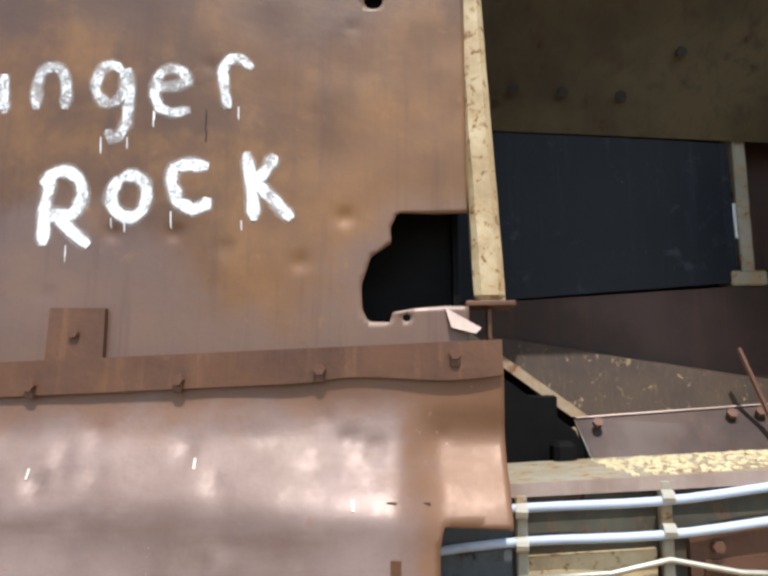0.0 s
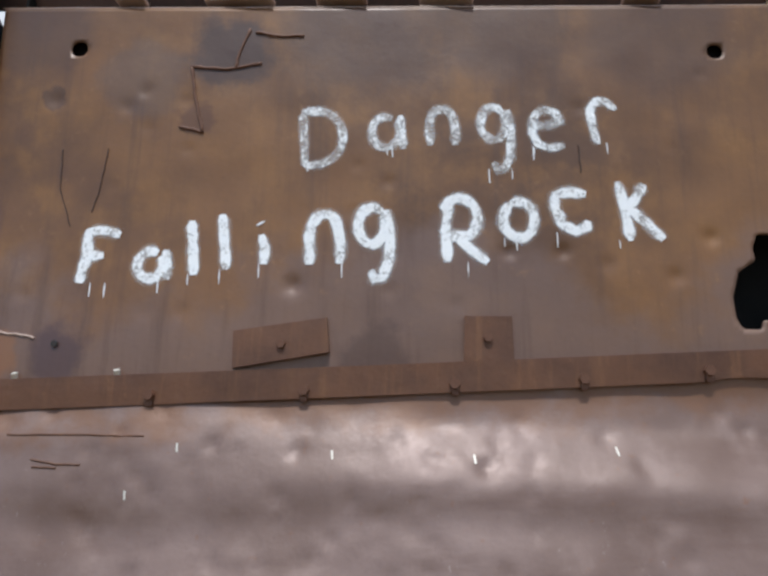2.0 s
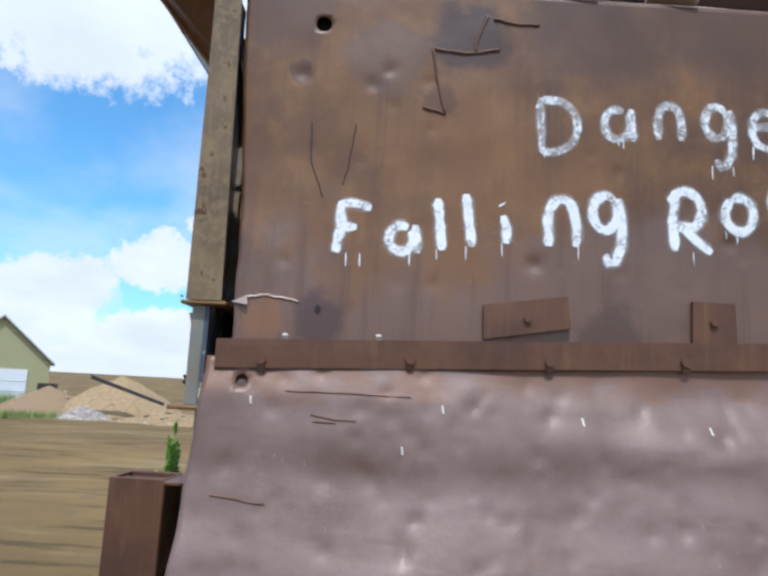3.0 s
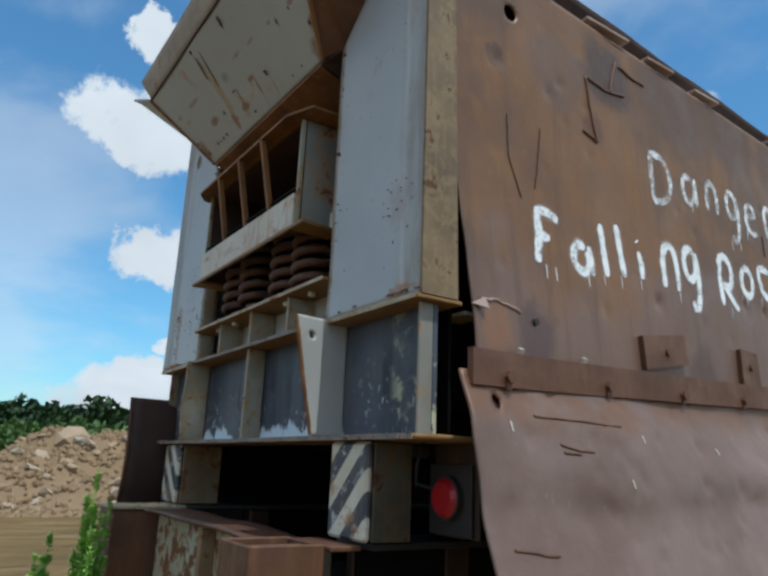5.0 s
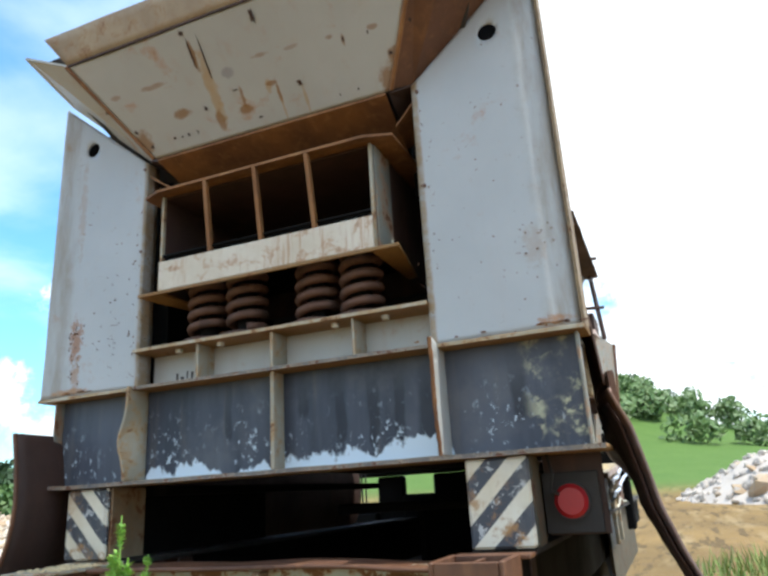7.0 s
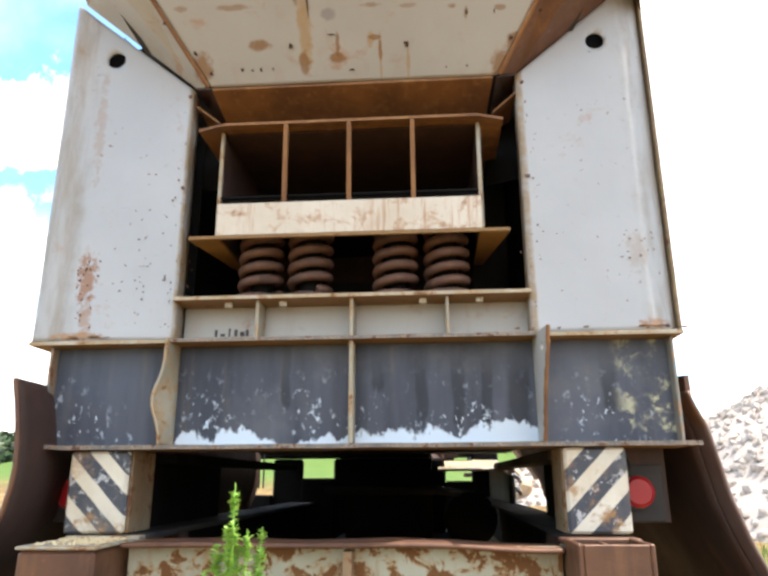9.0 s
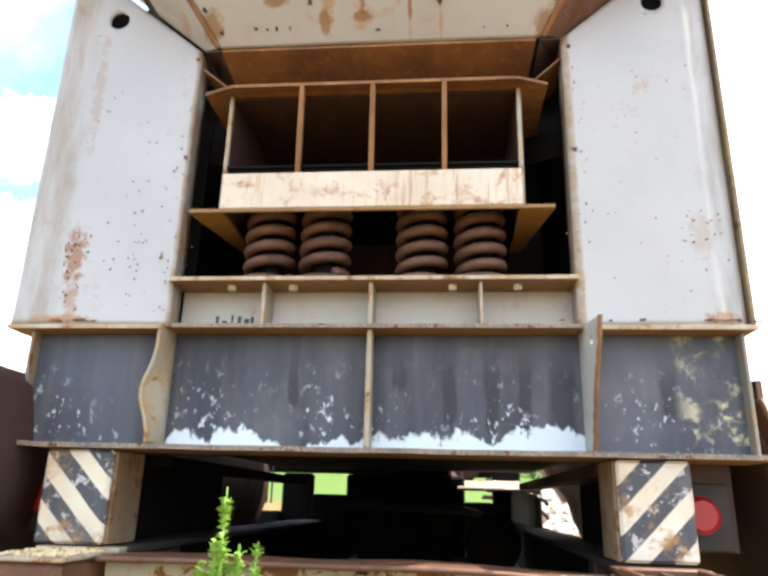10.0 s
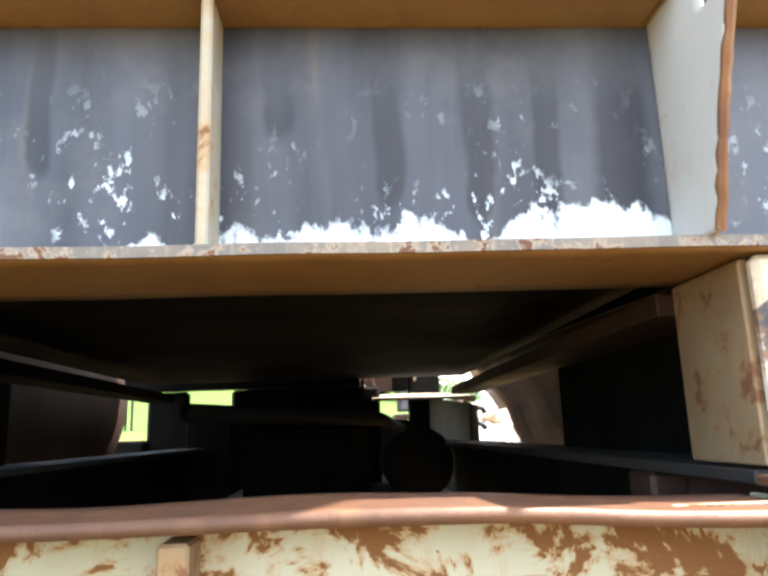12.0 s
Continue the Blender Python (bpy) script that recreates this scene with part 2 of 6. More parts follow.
def skirt_steel():
    """Scoured purple-brown plate; orange rust under the bar and on the folded corner."""
    k = Nodes("scoured_plate")
    y, z = k.axis(1), k.axis(2)
    broad, mid, fine = k.noise(1.6, 6, 0.6), k.noise(6, 7, 0.68), k.noise(48, 6, 0.72)
    c = k.mix(k.ramp(broad, 0.35, 0.66), (0.205, 0.138, 0.118), (0.145, 0.089, 0.070))
    c = k.mix(k.math("MULTIPLY", k.ramp(mid, 0.50, 0.72), 0.5), c, (0.245, 0.172, 0.150))
    c = k.mix(k.math("MULTIPLY", k.ramp(k.noise(1.0, 6, 0.65, (3, 1.1, 7)), 0.50, 0.68), 0.5), c, (0.13, 0.075, 0.058))
    wob = k.math("MULTIPLY", k.math("SUBTRACT", k.noise(4.5, 6, 0.65), 0.5), 0.45)
    corner = k.ramp(k.math("ADD", y, wob), 3.20, 3.38)
    c = k.mix(k.math("MULTIPLY", corner, 0.85), c, (0.185, 0.088, 0.040))
    head = k.math("ADD", k.math("SUBTRACT", z, k.math("MULTIPLY", y, 0.048)), wob)
    head = k.math("MULTIPLY", k.ramp(head, 1.78, 1.93), k.ramp(k.noise(2.3, 5), 0.32, 0.50))
    c = k.mix(k.math("MULTIPLY", head, 0.75), c, (0.17, 0.078, 0.036))
    c = k.mix(k.math("MULTIPLY", k.ramp(k.noise(19, 6, 0.7), 0.62, 0.72), 0.5), c, (0.20, 0.09, 0.045))
    c = k.mix(k.math("MULTIPLY", k.ramp(fine, 0.52, 0.75), 0.35), c, (0.12, 0.068, 0.055))
    scuff = k.ramp(k.noise(1.0, 6, 0.72, (60, 60, 22)), 0.64, 0.70)
    c = k.mix(k.math("MULTIPLY", scuff, k.math("MULTIPLY", k.ramp(k.noise(1.3, 3), 0.5, 0.62), 0.5)), c, (0.48, 0.42, 0.39))
    h = k.math("ADD", k.math("MULTIPLY", fine, 0.2), k.noise(9, 6, 0.65))
    return k.done(c, k.ramp(mid, 0.3, 0.7, 0.40, 0.54), 0.15, h, 0.22, 0.010)


M_SKIRT = skirt_steel()
M_BAR = steel("rust_bar", (0.135, 0.06, 0.03), (0.085, 0.038, 0.022), (0.24, 0.115, 0.05), 0.55, 0.15, 0.4, 0.3, 2.0)
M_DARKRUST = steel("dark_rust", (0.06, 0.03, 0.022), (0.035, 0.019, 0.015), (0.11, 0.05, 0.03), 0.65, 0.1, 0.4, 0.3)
M_RUST = steel("spring_rust", (0.115, 0.052, 0.03), (0.055, 0.026, 0.018), (0.22, 0.115, 0.06), 0.6, 0.1, 0.3, 0.5, 4.0)
M_ORANGE = steel("orange_rust", (0.24, 0.105, 0.03), (0.13, 0.055, 0.022), (0.36, 0.19, 0.07), 0.7, 0.0, 0.5, 0.4, 2.0)
M_LIP = steel("pale_lip_steel", (0.42, 0.32, 0.27), (0.30, 0.21, 0.17), (0.5, 0.4, 0.34), 0.45, 0.2, 0.3, 0.2, 2.0)
# dark steel; on recess walls and rails its darkness stands for shade
M_DARK = steel("plain_dark_steel", (0.035, 0.03, 0.028), (0.02, 0.018, 0.018), (0.06, 0.045, 0.035), 0.7, 0.0, 0.3, 0.3)
# near-black colour that stands for deep shade inside and under the machine
M_SHADE_BLACK = steel("shade_black_steel", (0.006, 0.0055, 0.0055), (0.004, 0.004, 0.004), (0.010, 0.008, 0.007), 0.8, 0.0, 0.3, 0.2)
M_SHADE_BLACK.node_tree.nodes["Principled BSDF"].inputs["Specular IOR Level"].default_value = 0.12


def panel_stains(k, c):
    """Brown dirt along the outer fold, and a rust bloom low on one panel."""
    x, z = k.axis(0), k.axis(2)
    wob = k.math("MULTIPLY", k.math("SUBTRACT", k.noise(9, 6, 0.7), 0.5), 0.14)
    fold = k.ramp(k.math("ADD", k.math("ABSOLUTE", x), wob), 1.14, 1.24)
    fold = k.math("MULTIPLY", fold, k.ramp(k.noise(1.0, 5, 0.65, (12, 12, 2.2)), 0.35, 0.65, 0.15, 0.7))
    c = k.mix(fold, c, (0.22, 0.178, 0.12))
    inner = k.ramp(k.math("ADD", k.math("ABSOLUTE", x), k.math("MULTIPLY", wob, 0.12)), 0.752, 0.738)
    c = k.mix(k.math("MULTIPLY", inner, k.ramp(k.noise(11, 6, 0.7), 0.35, 0.6, 0.35, 0.9)), c, (0.28, 0.19, 0.095))
    rough = k.math("MULTIPLY", k.math("SUBTRACT", k.noise(28, 6, 0.75), 0.5), 4.5)
    return k.blot(c, 0, 2, ((-1.13, 2.50, 0.05, 0.15, 0.85, (0.27, 0.12, 0.045)), (-1.12, 2.32, 0.03, 0.10, 0.6, (0.30, 0.15, 0.06)), (-1.15, 3.2, 0.03, 0.35, 0.45, (0.30, 0.2, 0.11)), (1.20, 2.26, 0.07, 0.02, 0.8, (0.30, 0.14, 0.05)), (-1.15, 2.25, 0.14, 0.018, 0.8, (0.34, 0.17, 0.06)), (1.16, 2.55, 0.05, 0.10, 0.35, (0.3, 0.2, 0.12))), rough, 0.9)


RUST_O, RUST_P = (0.20, 0.088, 0.018), (0.34, 0.20, 0.06)
HOOD_RUST = [(-0.39, 3.491, 0.055, 0.022, 0.8, RUST_O), (-0.50, 3.611, 0.085, 0.012, 0.55, RUST_O), (-0.72, 3.614, 0.035, 0.012, 0.5, RUST_O), (-0.055, 3.44, 0.042, 0.020, 0.8, RUST_O), (-0.052, 3.485, 0.012, 0.045, 0.75, RUST_O), (0.090, 3.496, 0.018, 0.030, 0.6, RUST_P), (0.131, 3.465, 0.010, 0.055, 0.85, RUST_O), (0.110, 3.500, 0.04, 0.010, 0.75, RUST_O)]
HOOD_RUST += [(0.10, 3.60, 0.05, 0.009, 0.5, RUST_O), (0.25, 3.592, 0.05, 0.008, 0.4, RUST_O), (0.44, 3.584, 0.022, 0.010, 0.6, RUST_O), (0.50, 3.562, 0.010, 0.028, 0.6, RUST_O), (0.64, 3.572, 0.026, 0.012, 0.6, RUST_O), (0.70, 3.475, 0.035, 0.025, 0.7, RUST_O), (0.79, 3.55, 0.03, 0.03, 0.6, RUST_O)]
HOOD_RUST += [(-0.19, 3.53, 0.035, 0.17, 0.6, RUST_P), (-0.20, 3.43, 0.028, 0.045, 0.75, RUST_O), (-0.222, 3.66, 0.016, 0.07, 0.85, RUST_O), (0.131, 3.405, 0.008, 0.05, 0.5, RUST_P), (0.25, 3.415, 0.009, 0.055, 0.55, RUST_P), (-0.66, 3.43, 0.06, 0.05, 0.75, RUST_O), (0.66, 3.40, 0.06, 0.06, 0.75, RUST_O), (-0.085, 3.577, 0.04, 0.022, 0.5, (0.16, 0.15, 0.17))]


def hood_stains(k, c):
    rough = k.math("MULTIPLY", k.math("SUBTRACT", k.noise(24, 6, 0.7), 0.5), 2.6)
    return k.blot(c, 0, 2, HOOD_RUST, rough, 0.8)


M_WHITE = paint("white_paint", (0.41, 0.425, 0.44), (0.36, 0.375, 0.39), 0.10, 0.75, 0.04, 0.4, extra=panel_stains)
M_HOOD = paint("rusting_white_paint", (0.40, 0.40, 0.385), (0.35, 0.345, 0.325), 0.12, 0.5, 0.15, 0.5, extra=hood_stains)
M_BAND = paint("rusting_cream_paint", (0.60, 0.54, 0.45), (0.50, 0.43, 0.33), 0.34, 0.5, 0.9, 0.5, RUST_M, 2.6)
M_CREAM = paint("worn_cream_edge", (0.36, 0.34, 0.28), (0.28, 0.245, 0.175), 0.45, 0.5, 0.6, 0.55, RUST_M, 3.0, (0.36, 0.20, 0.06))
M_FLANGE = paint("rusted_flange", (0.24, 0.138, 0.045), (0.175, 0.090, 0.026), 0.36, 0.5, 0.8, 0.6, RUST_M, 3.4, (0.26, 0.13, 0.04))
M_CHIPPED = paint("chipped_edge_paint", (0.10, 0.095, 0.098), (0.20, 0.16, 0.12), 0.55, 0.6, 0.5, 0.55, (0.11, 0.05, 0.028), 6.0, (0.36, 0.29, 0.22), 0.7, 0.05)
M_CLEAT = paint("worn_cream_foot", (0.44, 0.40, 0.32), (0.33, 0.26, 0.16), 0.5, 0.5, 0.6, 0.55, (0.17, 0.08, 0.035), 5.0, (0.36, 0.20, 0.07))
M_GREYP = paint("grey_green_paint", (0.24, 0.24, 0.21), (0.17, 0.16, 0.13), 0.42, 0.4, 0.4, 0.6, RUST_M, 2.0)
M_CHAN = paint("dusty_white_paint", (0.47, 0.475, 0.46), (0.39, 0.385, 0.36), 0.2, 0.3, 0.15, 0.5)
M_POST = paint("worn_tan_paint", (0.34, 0.26, 0.165), (0.235, 0.165, 0.10), 0.36, 0.6, 0.6, 0.6, RUST_M, 3.2, (0.25, 0.14, 0.06))
M_POSTC = paint("mottled_cream_paint", (0.57, 0.46, 0.29), (0.36, 0.25, 0.13), 0.58, 0.7, 0.5, 0.6, (0.22, 0.12, 0.055), 5.5, (0.50, 0.36, 0.18))
M_UNDER = paint("dark_stained_paint", (0.085, 0.08, 0.055), (0.045, 0.04, 0.028), 0.42, 0.5, 0.5, 0.7, RUST_D, 3.0, (0.13, 0.07, 0.03))
M_BLUEP = paint("grey_blue_paint", (0.11, 0.125, 0.14), (0.07, 0.08, 0.09), 0.36, 0.6, 0.3, 0.6, (0.012, 0.011, 0.011), 4.0, (0.05, 0.045, 0.04))
M_EDGE = paint("rusted_tan_edge", (0.29, 0.22, 0.135), (0.19, 0.12, 0.065), 0.52, 0.6, 0.6, 0.6, RUST_M, 3.2, (0.25, 0.14, 0.06))
M_STRIP = paint("worn_tan_strip", (0.21, 0.145, 0.075), (0.12, 0.08, 0.044), 0.46, 0.6, 0.7, 0.65, (0.09, 0.045, 0.024), 3.4, (0.27, 0.19, 0.095))
M_BUMPER = paint("peeling_pale_paint", (0.42, 0.42, 0.34), (0.34, 0.32, 0.23), 0.70, 0.5, 0.6, 0.6, (0.165, 0.072, 0.024), 2.3, (0.34, 0.19, 0.06), 0.75, 0.03)
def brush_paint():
    """Thin white paint, the brown plate showing through in streaks; its faint rim stands for overspray and for the glow
    round the letters.
    """
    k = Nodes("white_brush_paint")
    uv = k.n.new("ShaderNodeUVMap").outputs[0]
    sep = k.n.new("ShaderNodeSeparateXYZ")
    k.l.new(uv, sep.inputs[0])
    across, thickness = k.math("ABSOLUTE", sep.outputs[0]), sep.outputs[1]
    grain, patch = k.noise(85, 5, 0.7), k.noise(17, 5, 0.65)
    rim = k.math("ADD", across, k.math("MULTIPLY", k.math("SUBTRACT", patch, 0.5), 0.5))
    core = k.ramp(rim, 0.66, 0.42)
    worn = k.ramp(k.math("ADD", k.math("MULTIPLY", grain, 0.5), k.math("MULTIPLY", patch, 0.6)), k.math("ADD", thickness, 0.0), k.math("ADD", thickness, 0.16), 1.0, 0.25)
    # faint rim past the stroke: overspray, and the letters' glow put into colour
    glow_rim = k.math("MULTIPLY", k.ramp(across, 1.0, 0.45), k.ramp(grain, 0.30, 0.75, 0.10, 0.42))
    cover = k.math("MAXIMUM", k.math("MULTIPLY", core, worn), glow_rim)
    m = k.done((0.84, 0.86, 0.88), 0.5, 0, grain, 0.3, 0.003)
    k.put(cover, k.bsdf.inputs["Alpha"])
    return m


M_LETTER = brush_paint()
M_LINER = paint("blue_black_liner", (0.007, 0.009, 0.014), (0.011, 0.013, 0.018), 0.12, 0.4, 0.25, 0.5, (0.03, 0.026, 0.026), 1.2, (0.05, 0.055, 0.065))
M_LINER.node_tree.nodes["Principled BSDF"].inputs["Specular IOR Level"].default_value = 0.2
# flank and chute paints, base colours darkened to stand for shade in the opening
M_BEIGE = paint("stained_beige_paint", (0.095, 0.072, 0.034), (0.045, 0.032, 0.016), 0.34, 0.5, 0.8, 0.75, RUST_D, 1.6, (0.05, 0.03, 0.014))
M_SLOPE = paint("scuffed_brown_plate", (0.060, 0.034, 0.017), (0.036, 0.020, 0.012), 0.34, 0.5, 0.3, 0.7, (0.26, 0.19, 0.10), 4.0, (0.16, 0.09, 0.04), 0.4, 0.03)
M_HOSE = paint("pale_blue_hose", (0.50, 0.57, 0.70), (0.42, 0.48, 0.60), 0.05, 0.3, 0.1, 0.45)


def web_paint():
    """Blue-black paint worn to pale primer along the foot of the beam, with long runs."""
    k = Nodes("peeling_black_paint")
    z, x = k.axis(2), k.axis(0)
    runs = k.noise(1.0, 4, 0.55, (5.5, 5.5, 0.8))
    c = k.mix(k.ramp(runs, 0.30, 0.68), (0.043, 0.049, 0.067), (0.092, 0.103, 0.133))
    c = k.mix(k.math("MULTIPLY", k.ramp(k.noise(1.0, 5, 0.6, (14, 14, 1.2)), 0.56, 0.74), 0.3), c, (0.19, 0.16, 0.12))
    c = k.mix(k.math("MULTIPLY", k.ramp(k.noise(2.6, 6, 0.65), 0.48, 0.66), 0.35), c, (0.15, 0.155, 0.165))
    wave = k.math("MULTIPLY", k.math("SUBTRACT", k.noise(1.0, 3, 0.5, (6, 6, 7)), 0.5), 0.045)
    for x0, half, z0 in ((0.10, 0.035, 2.02), (0.275, 0.030, 1.90), (0.42, 0.033, 1.88), (0.535, 0.030, 1.87), (0.66, 0.060, 1.86), (-0.28, 0.025, 1.95), (1.02, 0.04, 1.93)):
        dx = k.math("ABSOLUTE", k.math("ADD", k.math("SUBTRACT", x, x0), wave))
        curve = k.math("MULTIPLY", k.math("POWER", k.math("DIVIDE", dx, half), 2.0), 0.05)
        tip = k.math("SUBTRACT", k.math("ADD", z, wave), curve)
        run = k.math("MULTIPLY", k.ramp(dx, half, half * 0.5), k.math("MULTIPLY", k.ramp(tip, z0 - 0.03, z0 + 0.01), k.ramp(k.math("ADD", z, k.math("MULTIPLY", wave, 2.0)), 2.20, 2.0, 0.1, 1.0)))
        c = k.mix(k.math("MULTIPLY", run, 0.7), c, (0.022, 0.025, 0.034))
    edge = k.math("ADD", k.math("MULTIPLY", k.noise(1.0, 7, 0.62, (6.5, 6.5, 2.5)), 0.30), k.math("MULTIPLY", k.noise(26, 5, 0.7), 0.05))
    edge = k.math("SUBTRACT", edge, k.math("MULTIPLY", k.ramp(k.math("ABSOLUTE", x), 0.70, 0.78), 0.07))
    foot = k.math("SUBTRACT", k.math("ADD", edge, 1.689), z)
    foot = k.ramp(k.math("SUBTRACT", foot, k.ramp(x, 0.06, -0.04, 0.0, 0.03)), -0.004, 0.010)
    chips = k.math("MULTIPLY", k.ramp(k.noise(1.0, 6, 0.7, (42, 42, 26)), 0.57, 0.62), k.ramp(z, 2.15, 1.84))
    pale = k.math("MAXIMUM", foot, k.math("MULTIPLY", chips, k.ramp(k.noise(3.1, 3), 0.42, 0.56)))
    c = k.mix(pale, c, (0.58, 0.68, 0.78))
    scuff = k.math("MULTIPLY", k.ramp(k.noise(13, 7, 0.7), 0.48, 0.58), k.math("MULTIPLY", k.ramp(x, 1.02, 1.12), k.ramp(k.noise(3.7, 4), 0.38, 0.50)))
    c = k.mix(scuff, c, (0.50, 0.49, 0.33))
    fine = k.noise(60, 5, 0.7)
    return k.done(c, k.ramp(pale, 0, 1, 0.42, 0.55), 0.0, k.math("SUBTRACT", k.math("MULTIPLY", fine, 0.15), pale), 0.3, 0.004, 0.2)


M_WEB = web_paint()


def stripe_paint(name, lean):
    """Black and cream warning stripes, brushed on and worn."""
    k = Nodes(name)
    s = k.math("ADD", k.math("MULTIPLY", k.axis(0), lean), k.axis(2))
    s = k.math("ADD", s, k.math("MULTIPLY", k.noise(9, 4), 0.012))
    f = k.math("FRACT", k.math("MULTIPLY", s, 6.6))
    m = k.math("MULTIPLY", k.ramp(f, 0.44, 0.47), k.ramp(f, 0.99, 0.96))
    c = k.mix(k.ramp(k.noise(3, 5), 0.35, 0.7), (0.66, 0.62, 0.52), (0.55, 0.47, 0.34))
    c = k.mix(m, c, (0.045, 0.05, 0.065))
    worn = k.noise(17, 8, 0.72)
    c = k.mix(k.math("MULTIPLY", k.ramp(worn, 0.545, 0.59), m), c, (0.42, 0.42, 0.42))
    c = k.mix(k.math("MULTIPLY", k.ramp(k.noise(5, 6), 0.45, 0.7), 0.35), c, (0.25, 0.22, 0.18))
    rust = k.noise(7, 8, 0.7)
    c = k.mix(k.math("MULTIPLY", k.ramp(rust, 0.52, 0.63), k.ramp(k.axis(2), 1.76, 1.54, 0.5, 1.0)), c, (0.33, 0.175, 0.065))
    return k.done(c, 0.5, 0.0, worn, 0.15, 0.004)


M_STRIPE_R = stripe_paint("warning_stripes_rising", -1.0)
M_STRIPE_L = stripe_paint("warning_stripes_falling", 1.0)


def plain(name, color, rough=0.5, metal=0.0, var=0.25, scale=12.0, bump=0.2):
    k = Nodes(name)
    n = k.noise(scale, 5, 0.65)
    lo = tuple(v * (1 - var) for v in color)
    hi = tuple(min(1, v * (1 + var)) for v in color)
    return k.done(k.mix(n, lo, hi), rough, metal, n, bump, 0.006)


M_LENS = plain("red_lens", (0.36, 0.010, 0.016), 0.35, 0, 0.12, 30, 0.05)
M_RUBBER = plain("black_rubber", (0.02, 0.02, 0.021), 0.8)
M_BOLT = plain("rusted_bolt", (0.13, 0.06, 0.035), 0.6, 0.2, 0.4, 60)
M_NAIL = plain("bright_bolt", (0.55, 0.52, 0.46), 0.5, 0.2)
M_SHINY = plain("galvanised_clip", (0.5, 0.46, 0.38), 0.4, 0.5)
M_MARK = plain("black_marker", (0.05, 0.045, 0.045), 0.6)


def dirt_mat():
    k = Nodes("quarry_dirt")
    a = k.noise(0.11, 8, 0.62)
    b = k.noise(1.6, 8, 0.65)
    tracks = k.noise(0.6, 6, 0.6, (1.7, 0.28, 1))
    c = k.mix(k.ramp(a, 0.35, 0.65), (0.240, 0.156, 0.062), (0.145, 0.096, 0.040))
    c = k.mix(k.math("MULTIPLY", k.ramp(tracks, 0.52, 0.66), 0.6), c, (0.30, 0.225, 0.12))
    ruts = k.noise(0.9, 7, 0.65, (2.6, 0.35, 1))
    c = k.mix(k.math("MULTIPLY", k.ramp(ruts, 0.52, 0.60), 0.8), c, (0.085, 0.060, 0.030))
    c = k.mix(k.math("MULTIPLY", k.ramp(b, 0.5, 0.7), 0.6), c, (0.16, 0.11, 0.066))
    far = k.math("SQRT", k.math("ADD", k.math("POWER", k.axis(0), 2.0), k.math("POWER", k.axis(1), 2.0)))
    g = k.math("MULTIPLY", k.ramp(k.noise(0.06, 7, 0.6), 0.42, 0.56), k.ramp(far, 45, 95))
    g = k.math("MULTIPLY", k.math("MAXIMUM", g, k.ramp(far, 90, 140)), k.ramp(k.axis(1), -18, 12))
    g = k.math("MAXIMUM", g, k.ramp(k.axis(1), 42, 60))
    green = k.mix(k.noise(0.35, 7, 0.7), (0.055, 0.115, 0.022), (0.105, 0.165, 0.04))
    c = k.mix(g, c, green)
    h = k.math("ADD", k.noise(7, 8, 0.7), k.math("MULTIPLY", b, 1.5))
    return k.done(c, 0.95, 0, h, 0.6, 0.06, 0.15)


M_DIRT = dirt_mat()


def stone_mat(name, a, b, dust):
    k = Nodes(name)
    c = k.mix(k.random(), a, b)
    c = k.mix(k.math("MULTIPLY", k.island(), 0.7), c, b)
    c = k.mix(k.math("MULTIPLY", k.ramp(k.noise(2.5, 7, 0.65), 0.4, 0.65), 0.7), c, dust)
    return k.done(c, 0.9, 0, k.noise(9, 8, 0.7), 0.7, 0.05, 0.2)


M_RUBBLE = stone_mat("broken_concrete", (0.62, 0.58, 0.52), (0.34, 0.24, 0.15), (0.42, 0.31, 0.19))
M_SPOIL = stone_mat("quarry_spoil", (0.34, 0.25, 0.15), (0.20, 0.13, 0.075), (0.27, 0.18, 0.10))
M_GRAVEL = stone_mat("crushed_stone", (0.52, 0.47, 0.42), (0.34, 0.3, 0.27), (0.46, 0.4, 0.34))
M_SAND = stone_mat("sand_heap", (0.40, 0.29, 0.16), (0.33, 0.23, 0.12), (0.25, 0.165, 0.09))
M_SANDTOP = plain("spilled_sand", (0.62, 0.50, 0.30), 0.95, 0, 0.3, 40, 0.8)


def leaf_mat(name, a, b):
    k = Nodes(name)
    c = k.mix(k.island(), a, b)
    m = k.done(c, 0.6, 0, None)
    k.bsdf.inputs["Subsurface Weight"].default_value = 0.0
    return m


M_WOODS = leaf_mat("woodland_leaves", (0.016, 0.040, 0.012), (0.045, 0.085, 0.024))
M_BUSH = leaf_mat("bush_leaves", (0.05, 0.11, 0.02), (0.12, 0.19, 0.05))
M_WEED = leaf_mat("weed_leaves", (0.20, 0.40, 0.06), (0.38, 0.58, 0.13))
M_GRASS = leaf_mat("grass_blades", (0.10, 0.19, 0.03), (0.25, 0.31, 0.08))
M_BARN = plain("green_tan_cladding", (0.36, 0.35, 0.19), 0.6, 0, 0.12, 3)
M_BARNROOF = plain("grey_roof_sheet", (0.34, 0.34, 0.30), 0.5, 0.1, 0.15, 3)
M_DOORW = plain("white_door", (0.74, 0.77, 0.8), 0.5, 0, 0.08, 3)
M_FARGREY = plain("grey_sheds", (0.11, 0.125, 0.15), 0.7, 0, 0.3, 0.8)


